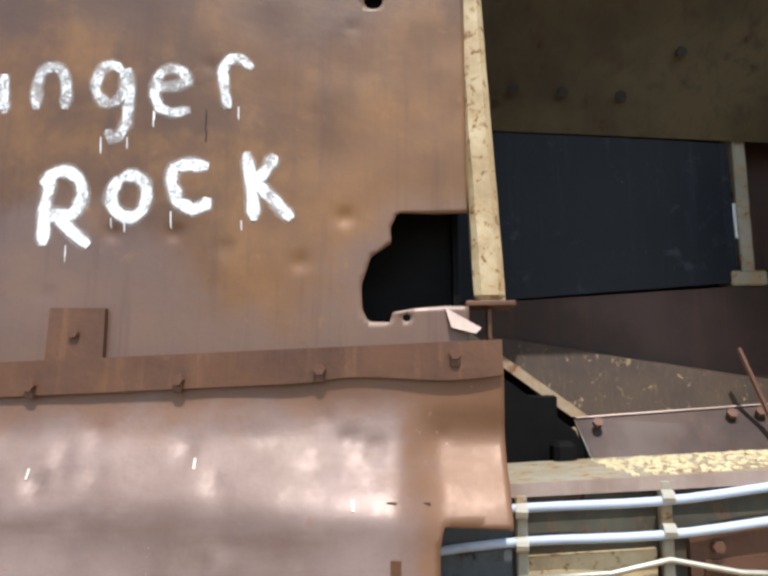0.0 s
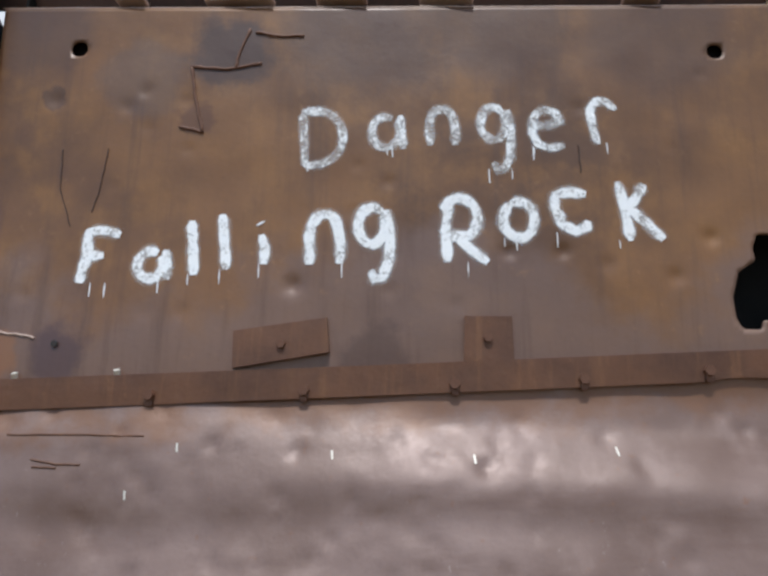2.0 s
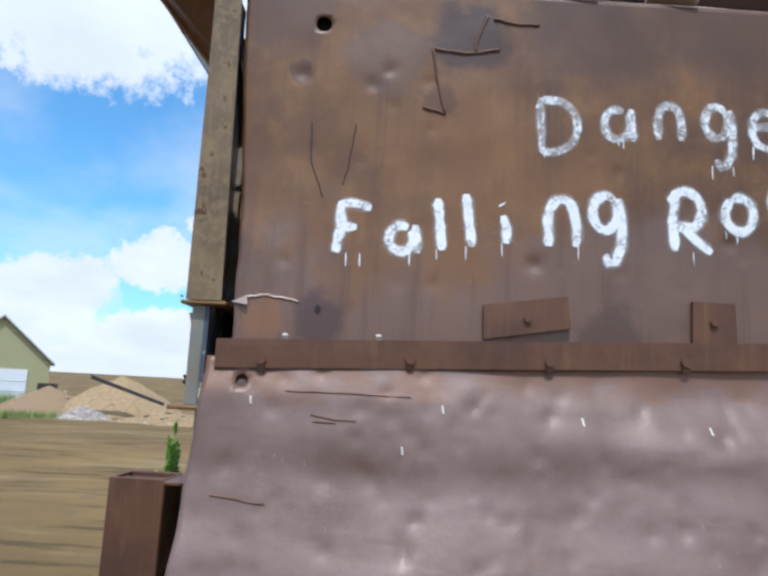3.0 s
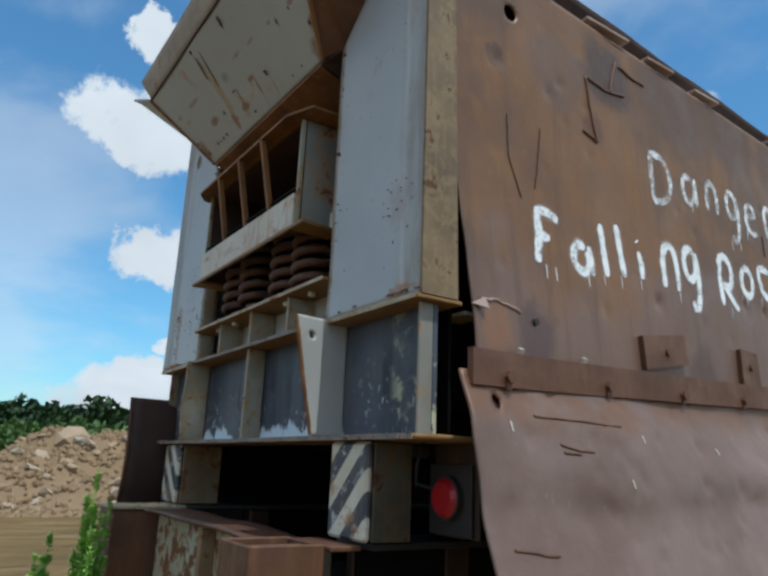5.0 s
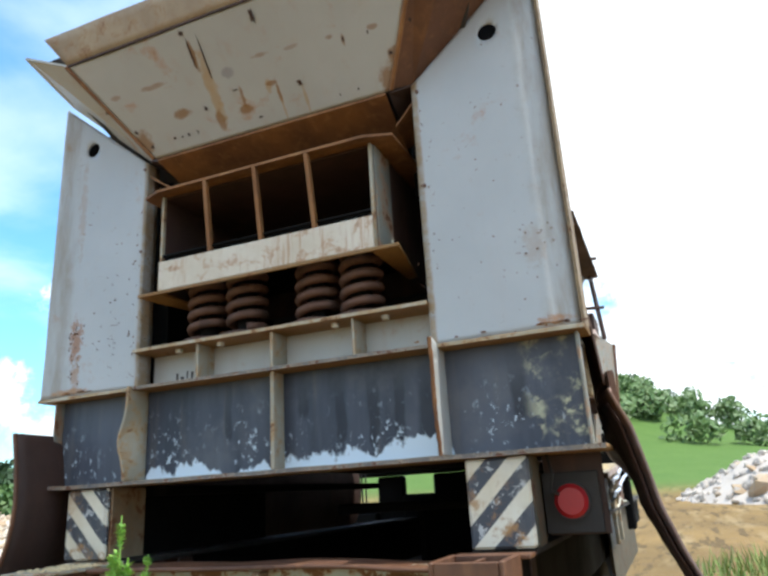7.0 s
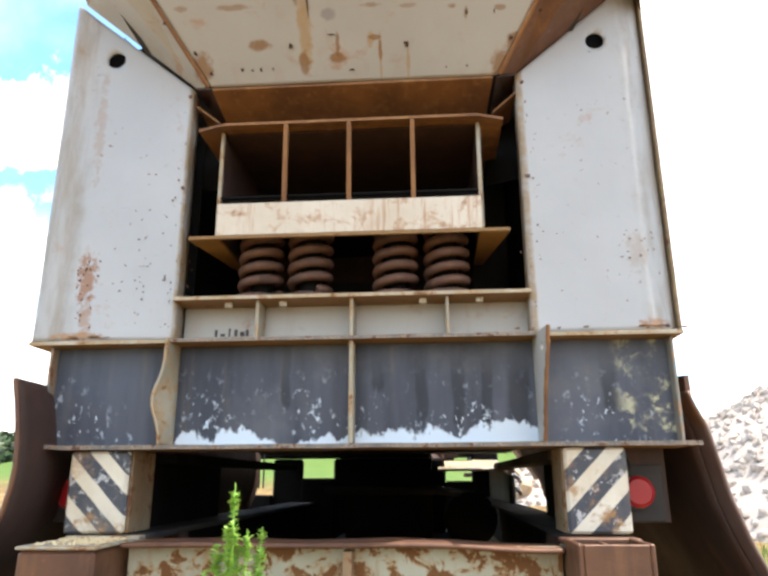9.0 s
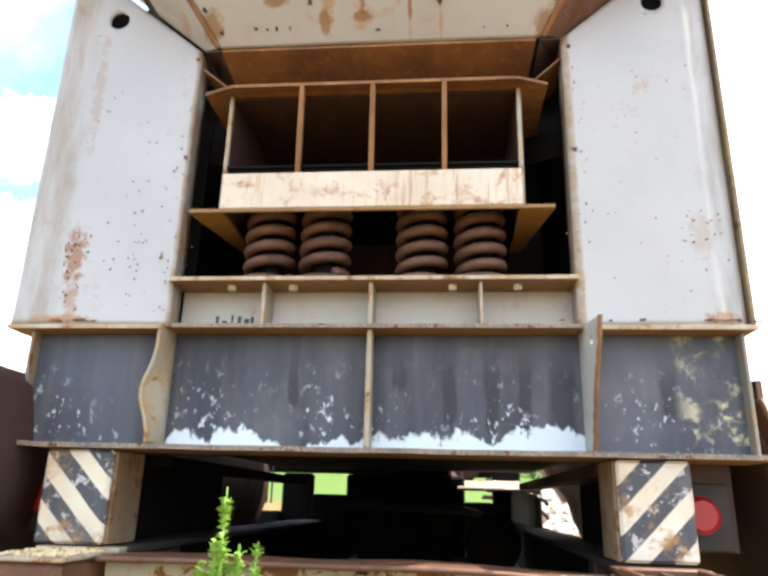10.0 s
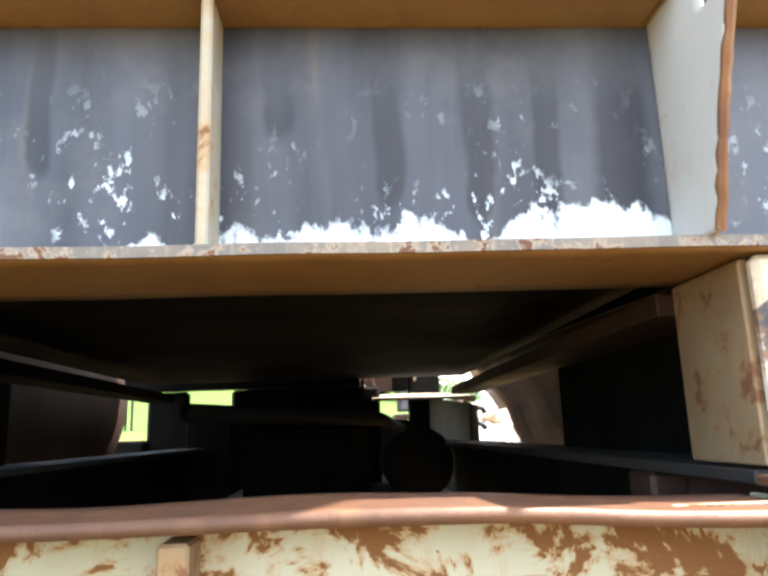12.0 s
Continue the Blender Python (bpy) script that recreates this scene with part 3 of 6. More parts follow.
# ---- building helpers ----
def mesh_of(bm, name, smooth=False):
    me = bpy.data.meshes.new(name)
    bmesh.ops.recalc_face_normals(bm, faces=bm.faces)
    bm.to_mesh(me)
    bm.free()
    if smooth:
        me.polygons.foreach_set("use_smooth", [True] * len(me.polygons))
    return me


def part(name, bm, material, parent=None, label="", smooth=False):
    ob = new(name, mesh_of(bm, name, smooth))
    ob.data.materials.append(material)
    ob.parent = parent
    if label:
        tagged(ob, label)
    return ob


def thing(name, label, category, group="", kind=""):
    return tagged(new(name), label, category, group, kind)


def box(x0, x1, y0, y1, z0, z1, bevel=0.004, bm=None):
    bm = bm or bmesh.new()
    r = bmesh.ops.create_cube(bm, size=1, matrix=Matrix.Translation(((x0 + x1) / 2, (y0 + y1) / 2, (z0 + z1) / 2)) @ Matrix.Diagonal((abs(x1 - x0), abs(y1 - y0), abs(z1 - z0), 1)))
    if bevel:
        es = list({e for v in r["verts"] for e in v.link_edges})
        bmesh.ops.bevel(bm, geom=es, offset=min(bevel, abs(x1 - x0) / 3, abs(y1 - y0) / 3, abs(z1 - z0) / 3), segments=1, affect="EDGES")
    return bm


def slab(points, push, bm=None):
    """A flat polygon given thickness along the vector push."""
    bm = bm or bmesh.new()
    vs = [bm.verts.new(p) for p in points]
    f = bm.faces.new(vs)
    r = bmesh.ops.extrude_face_region(bm, geom=[f])
    bmesh.ops.translate(bm, vec=push, verts=[v for v in r["geom"] if isinstance(v, bmesh.types.BMVert)])
    return bm


def tube(path, radius, sides=8, bm=None, closed_ends=True):
    """A round bar along a list of points; radius may be a list."""
    bm = bm or bmesh.new()
    pts = [Vector(p) for p in path]
    rings = []
    for i, p in enumerate(pts):
        d = (pts[min(i + 1, len(pts) - 1)] - pts[max(i - 1, 0)]).normalized()
        up = Vector((0, 0, 1)) if abs(d.z) < 0.9 else Vector((1, 0, 0))
        a = d.cross(up).normalized()
        b = d.cross(a)
        r = radius[i] if isinstance(radius, (list, tuple)) else radius
        rings.append([bm.verts.new(p + (a * math.cos(t) + b * math.sin(t)) * r) for t in (2 * math.pi * j / sides for j in range(sides))])
    for q, w in zip(rings, rings[1:]):
        for j in range(sides):
            bm.faces.new((q[j], q[(j + 1) % sides], w[(j + 1) % sides], w[j]))
    if closed_ends:
        bm.faces.new(rings[0])
        bm.faces.new(rings[-1])
    return bm


def disc(c, axis, r, depth, sides=10, bm=None, r2=None):
    """A short round boss at c, pointing along axis."""
    a = Vector(axis).normalized()
    return tube([Vector(c), Vector(c) + a * depth], [r, r2 if r2 is not None else r], sides, bm)


def inside(poly, a, b):
    hit = False
    for (x0, y0), (x1, y1) in zip(poly, poly[1:] + poly[:1]):
        if (y0 > b) != (y1 > b) and a < (x1 - x0) * (b - y0) / (y1 - y0) + x0:
            hit = not hit
    return hit


def nearest(poly, a, b):
    best = None
    for (x0, y0), (x1, y1) in zip(poly, poly[1:] + poly[:1]):
        l2 = (x1 - x0) ** 2 + (y1 - y0) ** 2
        t = max(0, min(1, ((a - x0) * (x1 - x0) + (b - y0) * (y1 - y0)) / l2))
        p = (x0 + t * (x1 - x0), y0 + t * (y1 - y0))
        d = math.hypot(p[0] - a, p[1] - b)
        if best is None or d < best[0]:
            best = (d, p)
    return best[1]


def round_hole(a, b, r, n=20):
    return [(a + r * math.cos(2 * math.pi * i / n), b + r * math.sin(2 * math.pi * i / n)) for i in range(n)]


def sheet(name, f, flat, us, vs, thick, material, parent, label="", holes=(), smooth=True):
    """A plate: flat(u, v) gives a place (a, b) in its own plane, f(a, b) the place in the world; holes are cut through in (a, b)."""
    nu, nv = len(us), len(vs)
    ab = [[flat(u, v) for v in vs] for u in us]
    gone = set()
    for i in range(nu - 1):
        for j in range(nv - 1):
            ca = sum(ab[p][q][0] for p in (i, i + 1) for q in (j, j + 1)) / 4
            cb = sum(ab[p][q][1] for p in (i, i + 1) for q in (j, j + 1)) / 4
            if any(inside(h, ca, cb) for h in holes):
                gone.add((i, j))
    if gone:
        for i in range(nu):
            for j in range(nv):
                near = [(i + a, j + b) in gone for a in (-1, 0) for b in (-1, 0)]
                if any(near) and not all(near):
                    a, b = ab[i][j]
                    cand = [nearest(h, a, b) for h in holes]
                    ab[i][j] = min(cand, key=lambda p: math.hypot(p[0] - a, p[1] - b))
    verts = [tuple(f(*ab[i][j])) for i in range(nu) for j in range(nv)]
    faces = [(i * nv + j, (i + 1) * nv + j, (i + 1) * nv + j + 1, i * nv + j + 1) for i in range(nu - 1) for j in range(nv - 1) if (i, j) not in gone]
    me = bpy.data.meshes.new(name)
    me.from_pydata(verts, [], faces)
    if smooth:
        me.polygons.foreach_set("use_smooth", [True] * len(me.polygons))
    me.materials.append(material)
    ob = new(name, me)
    ob.parent = parent
    sol = ob.modifiers.new("thickness", "SOLIDIFY")
    sol.thickness, sol.offset = thick, 0.0
    if label:
        tagged(ob, label)
    return ob


def steps(a, b, n):
    return [a + (b - a) * i / n for i in range(n + 1)]


def smooth01(v):
    v = max(0.0, min(1.0, v))
    return v * v * (3 - 2 * v)


# ---- ground and distance ----
def ground_height(x, y):
    r = math.hypot(x, y)
    z = 0.10 * noise.noise(Vector((x * 0.25, y * 0.25, 0))) * smooth01((r - 3) / 6)
    z += 0.9 * smooth01((r - 25) / 60)
    z += 0.5 * noise.noise(Vector((x * 0.03, y * 0.03, 5))) * smooth01((r - 20) / 40)
    z -= 2.1 * smooth01((r - 12) / 50) * smooth01((3 - y) / 12) * smooth01((-x - 4) / 16)
    z += 24 * math.exp(-((x + 24) / 38) ** 2 - ((y - 150) / 55) ** 2)
    z += 6 * math.exp(-((x + 170) / 60) ** 2 - ((y - 80) / 70) ** 2)
    return z


def build_ground():
    radii = [0.0] + [0.6 * 1.13 ** i for i in range(72)]
    n = 128
    verts, faces = [(0, 0, 0)], []
    for r in radii[1:]:
        for j in range(n):
            a = 2 * math.pi * j / n
            x, y = r * math.cos(a), r * math.sin(a)
            verts.append((x, y, ground_height(x, y)))
    for j in range(n):
        faces.append((0, 1 + j, 1 + (j + 1) % n))
    for i in range(len(radii) - 2):
        for j in range(n):
            a, b = 1 + i * n + j, 1 + i * n + (j + 1) % n
            faces.append((a, a + n, b + n, b))
    me = bpy.data.meshes.new("ground")
    me.from_pydata(verts, [], faces)
    me.polygons.foreach_set("use_smooth", [True] * len(me.polygons))
    me.materials.append(M_DIRT)
    tagged(new("ground", me), "tan quarry dirt with wheel tracks and dry patches", "ground", "", "structure")


build_ground()


def leaves_mesh(name, blobs, count, size, material, rng):
    """Small leaf quads scattered near the skin of a set of blobs (centre, radii)."""
    verts, faces = [], []
    for c, rad, share in blobs:
        for _ in range(int(count * share)):
            d = Vector((rng.gauss(0, 1), rng.gauss(0, 1), rng.gauss(0, 1))).normalized()
            k = rng.uniform(0.62, 1.05)
            p = Vector((c[0] + d.x * rad[0] * k, c[1] + d.y * rad[1] * k, c[2] + d.z * rad[2] * k))
            a = Vector((rng.gauss(0, 1), rng.gauss(0, 1), rng.gauss(0, 1))).normalized()
            b = a.orthogonal().normalized()
            s = size * rng.uniform(0.6, 1.4)
            i = len(verts)
            verts += [p - a * s, p + b * s * 0.6, p + a * s, p - b * s * 0.6]
            faces.append((i, i + 1, i + 2, i + 3))
    me = bpy.data.meshes.new(name)
    me.from_pydata([tuple(v) for v in verts], [], faces)
    me.materials.append(material)
    return me


def build_woods():
    rng = random.Random(5)
    blobs = []
    for k in range(430):
        a = radians(rng.uniform(20, 107))
        d = rng.uniform(140, 215)
        if a > radians(95):
            d = max(d, 168)
        x, y = -math.sin(a) * d, math.cos(a) * d
        h = rng.uniform(6, 10) * (0.45 if a > radians(95) else 1.0)
        g = ground_height(x, y)
        for _ in range(4):
            blobs.append(((x + rng.uniform(-3, 3), y + rng.uniform(-3, 3), g + h * rng.uniform(0.1, 0.80)), (rng.uniform(2.4, 4.6), rng.uniform(2.4, 4.6), rng.uniform(1.8, 3.2) * (0.6 if a > radians(95) else 1.0)), 1))
    ob = new("woodland", leaves_mesh("woodland", blobs, 130, 0.75, M_WOODS, rng))
    tagged(ob, "dark green wooded ridge behind the quarry", "woods", "", "stuff")
    blobs = []
    for k in range(170):
        a = radians(rng.uniform(-11, 16) if k < 60 else rng.uniform(35, 93))
        d = rng.uniform(95, 175) if k < 60 else rng.uniform(95, 140)
        x, y = -math.sin(a) * d, math.cos(a) * d
        g = ground_height(x, y)
        for _ in range(3):
            blobs.append(((x + rng.uniform(-2, 2), y + rng.uniform(-2, 2), g + rng.uniform(0.5, 3.2)), (rng.uniform(1.5, 3), rng.uniform(1.5, 3), rng.uniform(1.2, 2.2)), 1))
    ob = new("scrub", leaves_mesh("scrub", blobs, 110, 0.45, M_BUSH, rng))
    tagged(ob, "green scrub and bushes on the far hillside", "bushes", "", "stuff")


build_woods()


def rock_mesh(name, rng, squash=0.7):
    bm = bmesh.new()
    bmesh.ops.create_icosphere(bm, subdivisions=1, radius=1.0)
    for v in bm.verts:
        v.co *= rng.uniform(0.65, 1.15)
        v.co.z *= squash
    return mesh_of(bm, name)


def mound(name, cx, cy, rx, ry, h, material, label, category, rng, rocks=0, rock_mat=None, rock_size=(0.2, 0.6), rock_name="rock", loose=0, loose_size=0.1, rough=0.12):
    """A heap: an uneven cone of spoil with separate blocks on it and, where asked, a skin of small stones."""
    top = thing(name, label, category)
    off = rng.uniform(0, 50)

    def height(u, a):
        k = max(0.0, 1 - u) ** 0.9
        x, y = cx + rx * u * math.cos(a), cy + ry * u * math.sin(a)
        n = noise.noise(Vector((x * 0.45 + off, y * 0.45, 1))) + 0.5 * noise.noise(Vector((x * 1.3 + off, y * 1.3, 2)))
        return x, y, ground_height(x, y) - 0.15 + h * k * (1 + 0.35 * noise.noise(Vector((x * 0.18 + off, y * 0.18, 7)))) + n * rough * h * min(1, 4 * (1 - u)) * min(1, 6 * u + 0.3)
    nr, na = 40, 96
    verts = [height(0, 0)]
    faces = []
    for i in range(1, nr + 1):
        for j in range(na):
            verts.append(height(i / nr, 2 * math.pi * j / na))
    for j in range(na):
        faces.append((0, 1 + j, 1 + (j + 1) % na))
    for i in range(nr - 1):
        for j in range(na):
            a, b = 1 + i * na + j, 1 + i * na + (j + 1) % na
            faces.append((a, a + na, b + na, b))
    me = bpy.data.meshes.new("heap")
    me.from_pydata(verts, [], faces)
    me.polygons.foreach_set("use_smooth", [True] * len(me.polygons))
    me.materials.append(material)
    new("mound", me).parent = top
    if rocks:
        kinds = [rock_mesh(rock_name, rng, rng.uniform(0.4, 0.8)) for _ in range(7)]
        for me in kinds:
            me.materials.append(rock_mat)
        for _ in range(rocks):
            u, a = rng.uniform(0.05, 0.98) ** 0.8, rng.uniform(0, 2 * math.pi)
            x, y, z = height(u, a)
            s = rng.uniform(*rock_size) * (1.6 if rng.random() < 0.1 else 1)
            ob = new(rock_name, rng.choice(kinds))
            ob.parent = top
            ob.matrix_basis = pose(x, y, z + 0.1 * s, rng.uniform(-35, 35), rng.uniform(-35, 35), rng.uniform(0, 360)) @ Matrix.Diagonal((s * rng.uniform(0.7, 1.4), s, s * rng.uniform(0.5, 1), 1))
    if loose:
        base = rock_mesh("stone", rng)
        bv = np.array([v.co for v in base.vertices])
        bf = np.array([p.vertices for p in base.polygons])
        bpy.data.meshes.remove(base)
        vs, fs = [], []
        for i in range(loose):
            u, a = rng.uniform(0.0, 1.0) ** 0.6, rng.uniform(0, 2 * math.pi)
            x, y, z = height(u, a)
            s = loose_size * rng.uniform(0.5, 1.5)
            r = np.array(Euler((rng.uniform(0, 6), rng.uniform(0, 6), rng.uniform(0, 6))).to_matrix())
            vs.append(bv @ r.T * s + np.array((x, y, z + 0.2 * s)))
            fs.append(bf + i * len(bv))
        me = bpy.data.meshes.new("stones")
        me.from_pydata(np.concatenate(vs).tolist(), [], np.concatenate(fs).tolist())
        me.materials.append(material)
        ob = new("gravel", me)
        ob.parent = top
        tagged(ob, "", "", "", "stuff")
    return top


def build_heaps():
    rng = random.Random(11)
    mound("rubble_heap", -26, 5, 7.5, 13, 2.5, M_SPOIL, "brown heap of quarry rubble with pale broken blocks", "rubble heap", rng, 295, M_RUBBLE, (0.10, 0.38), "block", 6500, 0.11, 0.34)
    mound("rubble_heap", -31, 19, 9, 10, 2.3, M_RUBBLE, "pale heap of broken concrete on dirt", "rubble heap", rng, 280, M_RUBBLE, (0.14, 0.42), "block", 1500, 0.16, 0.2)
    mound("gravel_heap", 18.5, 25, 13, 13, 7.8, M_GRAVEL, "tall grey heap of crushed stone", "gravel heap", rng, 0, None, (0.1, 0.2), "stone", 7500, 0.12, 0.03)
    mound("stone_heap", 9.5, 42, 8, 8, 3.2, M_GRAVEL, "low pale heap of crushed stone on dirt", "stone heap", rng, 60, M_RUBBLE, (0.2, 0.6), "block", 800, 0.2, 0.06)
    mound("sand_heap", -56, -24.6, 6.6, 6.0, 3.6, M_SAND, "tall tan heap of sand under a conveyor", "sand heap", rng, 12, M_RUBBLE, (0.1, 0.3), "block", 0, 0.1, 0.04)
    mound("sand_heap", -53, -29.5, 4.5, 4.5, 2.2, M_SPOIL, "brown heap of sand beside the barn", "sand heap", rng, 12, M_RUBBLE, (0.1, 0.3), "block", 0, 0.1, 0.06)
    mound("stone_heap", -46, -22.8, 2.4, 2.0, 1.2, M_GRAVEL, "small grey heap of crushed stone", "stone heap", rng, 0, None, (0.1, 0.2), "stone", 500, 0.1, 0.05)
    mound("sand_heap", -43, -9.5, 5.5, 7.5, 1.7, M_SAND, "low pale bank of sand and clods", "sand heap", rng, 60, M_RUBBLE, (0.10, 0.35), "block", 0, 0.1, 0.3)
    mound("sand_heap", -47, -17, 5.0, 4.5, 0.9, M_SAND, "low tan bank of sand", "sand heap", rng, 30, M_RUBBLE, (0.10, 0.3), "block", 0, 0.1, 0.3)
    mound("sand_heap", -60, -6.5, 6, 5.0, 4.6, M_SPOIL, "tall brown heap of sand", "sand heap", rng, 12, M_RUBBLE, (0.1, 0.4), "block", 0, 0.1, 0.05)
    belt = thing("conveyor", "dark slanting stacker conveyor beside a sand heap", "conveyor")
    part("belt_frame", slab([(-48.6, -23.9, 1.45), (-50.6, -18.6, -0.45), (-50.6, -18.6, -0.20), (-48.6, -23.9, 1.75)], (-0.5, -0.15, 0)), M_DARK, belt)


build_heaps()


def build_barn():
    """A gabled shed with a white door; built along its own axes, then turned to the yard."""
    b = thing("barn", "tan-green metal barn with a white sliding door", "barn")
    w, e, r, l = 4.5, 4.4, 8.6, 16.0
    part("wall", slab([(-w, 0, 0), (w, 0, 0), (w, 0, e), (0, 0, r), (-w, 0, e)], (0, l, 0)), M_BARN, b)
    for s in (-1, 1):
        part("roof", slab([(0, -0.4, r + 0.02), (s * (w + 0.4), -0.4, e - 0.25), (s * (w + 0.4), -0.4, e - 0.07), (0, -0.4, r + 0.22)], (0, l + 0.8, 0)), M_BARNROOF, b)
    d = part("door", box(-2.6, 2.6, -0.12, -0.02, 0, 3.6, 0.02), M_DOORW, b, "white sliding door")
    for i in range(3):
        part("rail", box(-2.6, 2.6, -0.16, -0.121, 0.5 + i, 0.56 + i, 0), M_DOORW, d)
    part("side_door", box(3.6, 5.4, -0.1, -0.02, 0, 2.4, 0.02), M_DARK, b, "dark low opening")
    x, y = -59.6, -38.3
    b.matrix_world = pose(x, y, -1.75, 0, 0, 122)


build_barn()


def build_far_plant():
    rng = random.Random(3)
    for i, (a, d, w, h, z0) in enumerate([(99.9, 146, 11.2, 2.6, 2.4), (103.4, 146, 7.6, 2.2, 2.4)]):
        x, y = 3.8 - math.sin(radians(a)) * d, 0.4 + math.cos(radians(a)) * d
        t = thing("plant_shed", "distant grey plant shed with dark bays", "shed")
        part("wall", box(-w / 2, w / 2, 0, 6, -3, z0 + h, 0.05), M_FARGREY, t)
        part("roof", box(-w / 2 - 0.4, w / 2 + 0.4, -0.4, 6.4, z0 + h + 0.01, z0 + h + 0.35, 0.05), M_DARK, t)
        for k in range(int(w // 2.6)):
            part("bay", box(-w / 2 + 0.8 + k * 2.6, -w / 2 + 2.6 + k * 2.6, -0.15, -0.01, z0 + 0.6, z0 + h - 1.2, 0.03), M_DARK if k % 2 else M_BARNROOF, t)
        t.matrix_world = pose(x, y, -0.1, 0, 0, a)


build_far_plant()


# ---- the crusher: rear frame ----
frame_thing = thing("rock_crusher", "white and black steel rear frame of a rock crusher", "crusher")


def end_panel(s):
    """A tall folded panel beside the feeder, its top cut on the slope of the hopper wing."""
    base, wide = (0.722, 1.0) if s > 0 else (0.738, 1.05)

    def f(a, b):
        # a runs from the inner return, over the face, past a fold, to the outer edge
        if a < 0:
            return s * base, -a, b
        fold = smooth01((a - 0.462) / 0.012)
        lip = 0.016 * smooth01((a - 0.545) / 0.02)
        return s * (base + a * wide), (0.030 if s > 0 else -0.016) * fold * (a - 0.462) / 0.1 + lip + 0.004 * noise.noise(Vector((a * 4 + s, b * 3, 0))), b

    def flat(u, v):
        top = 3.39 + 0.86 * max(0.0, min(u, 0.57))
        return u, 2.226 + (top - 2.226) * v
    us = [-0.085, -0.05, -0.012, 0.0] + steps(0.02, 0.5645, 42)
    hole = round_hole(0.355, 3.545, 0.042) if s > 0 else round_hole(0.357, 3.562, 0.042)
    p = sheet("panel", f, flat, us, steps(0, 1, 66), 0.010, M_WHITE, frame_thing, "white painted steel panel with rust specks", [hole], True)
    out = base + 0.576 * wide
    front = 0.006 if s > 0 else 0.03
    part("panel_foot", box(s * (base + 0.002), s * out, -0.012, 0.17, 2.212, 2.2255, 0.003), M_FLANGE, frame_thing, "cream flange with worn rusty edge")
    part("foot_edge", box(s * (base + 0.004), s * (out - 0.002), -0.0155, -0.0125, 2.211, 2.2265, 0.001), M_CLEAT, frame_thing, "chipped cream edge")
    part("edge_strip", slab([(s * (out - 0.011), front, 2.228), (s * (out - 0.011), 0.150, 2.228), (s * (out - 0.011), 0.115, 3.86), (s * (out - 0.011), front, 3.86)], (s * 0.012, 0, 0)), M_STRIP, frame_thing, "tan edge strip worn to rust")
    # near-black plate standing for the shade seen through the hole
    part("hole_shade", box(s * 1.00, s * 1.26, 0.052, 0.060, 3.42, 3.66, 0), M_SHADE_BLACK, p)
    for z in (2.9, 3.35):
        part("rivet", disc((s * 0.745, -0.006, z), (0, -1, 0), 0.008, 0.006, 8), M_BOLT, p)
    return p


for s in (1, -1):
    end_panel(s)

part("beam_web", box(-1.265, 1.265, 0.080, 0.096, 1.806, 2.21, 0), M_WEB, frame_thing, "blue-black paint peeling to pale primer at the foot")
for s in (1, -1):
    part("end_plate", box(s * 1.254, s * 1.266, 0.025, 0.079, 1.807, 2.21, 0.003), M_GREYP, frame_thing)


def lower_flange():
    us, vs = steps(-1.345, 1.31, 70), steps(-0.022, 0.26, 6)
    return sheet("lower_flange", lambda a, b: (a, b, 1.798 + 0.0018 * noise.noise(Vector((a * 5, b * 6, 0))) + 0.018 * smooth01((-1.1 - a) / 0.3)), lambda u, v: (u, v), us, vs, 0.016, M_FLANGE, frame_thing, "rusted lower flange with chipped edge")


lower_flange()
sheet("flange_edge", lambda a, b: (a, -0.0245, 1.798 + 0.0018 * noise.noise(Vector((a * 5, -0.132, 0))) + 0.018 * smooth01((-1.1 - a) / 0.3) + b), lambda u, v: (u, v), steps(-1.344, 1.309, 70), [-0.0082, 0.0, 0.0082], 0.004, M_CHIPPED, frame_thing, "dark chipped flange edge", [], False)
part("flange_edge", box(-0.734, 0.721, -0.030, -0.0265, 2.2115, 2.2265, 0.001), M_CHIPPED, frame_thing, "dark chipped flange edge")
part("flange_edge", box(-0.739, 0.721, -0.036, -0.0325, 2.3845, 2.3995, 0.001), M_CLEAT, frame_thing, "cream and rust flange edge")
part("mid_flange", box(-0.735, 0.722, -0.026, 0.20, 2.212, 2.226, 0.003), M_FLANGE, frame_thing, "cream ledge with dark worn edge")
part("beam_top", box(-1.26, 1.26, 0.21, 0.30, 2.196, 2.21, 0.002), M_CREAM, frame_thing)
part("channel_web", box(-0.735, 0.722, 0.115, 0.127, 2.227, 2.384, 0), M_CHAN, frame_thing, "dusty white channel web")
part("spring_ledge", box(-0.740, 0.722, -0.032, 0.42, 2.385, 2.399, 0.003), M_FLANGE, frame_thing, "ledge under the springs with rusty edge")
for x, w in ((-0.388, 0.007), (0.0, 0.008), (0.388, 0.006)):
    part("channel_rib", box(x - w, x + w, -0.012, 0.114, 2.227, 2.384, 0.003), M_CREAM, frame_thing)
for x in (-0.52, -0.29, 0.29, 0.52):
    part("bolt", disc((x, 0.03, 2.384), (0, 0, -1), 0.017, 0.018, 6), M_NAIL, frame_thing)
part("middle_rib", box(-0.009, 0.009, -0.010, 0.079, 1.807, 2.211, 0.004), M_CREAM, frame_thing, "cream rib with rusty front edge")


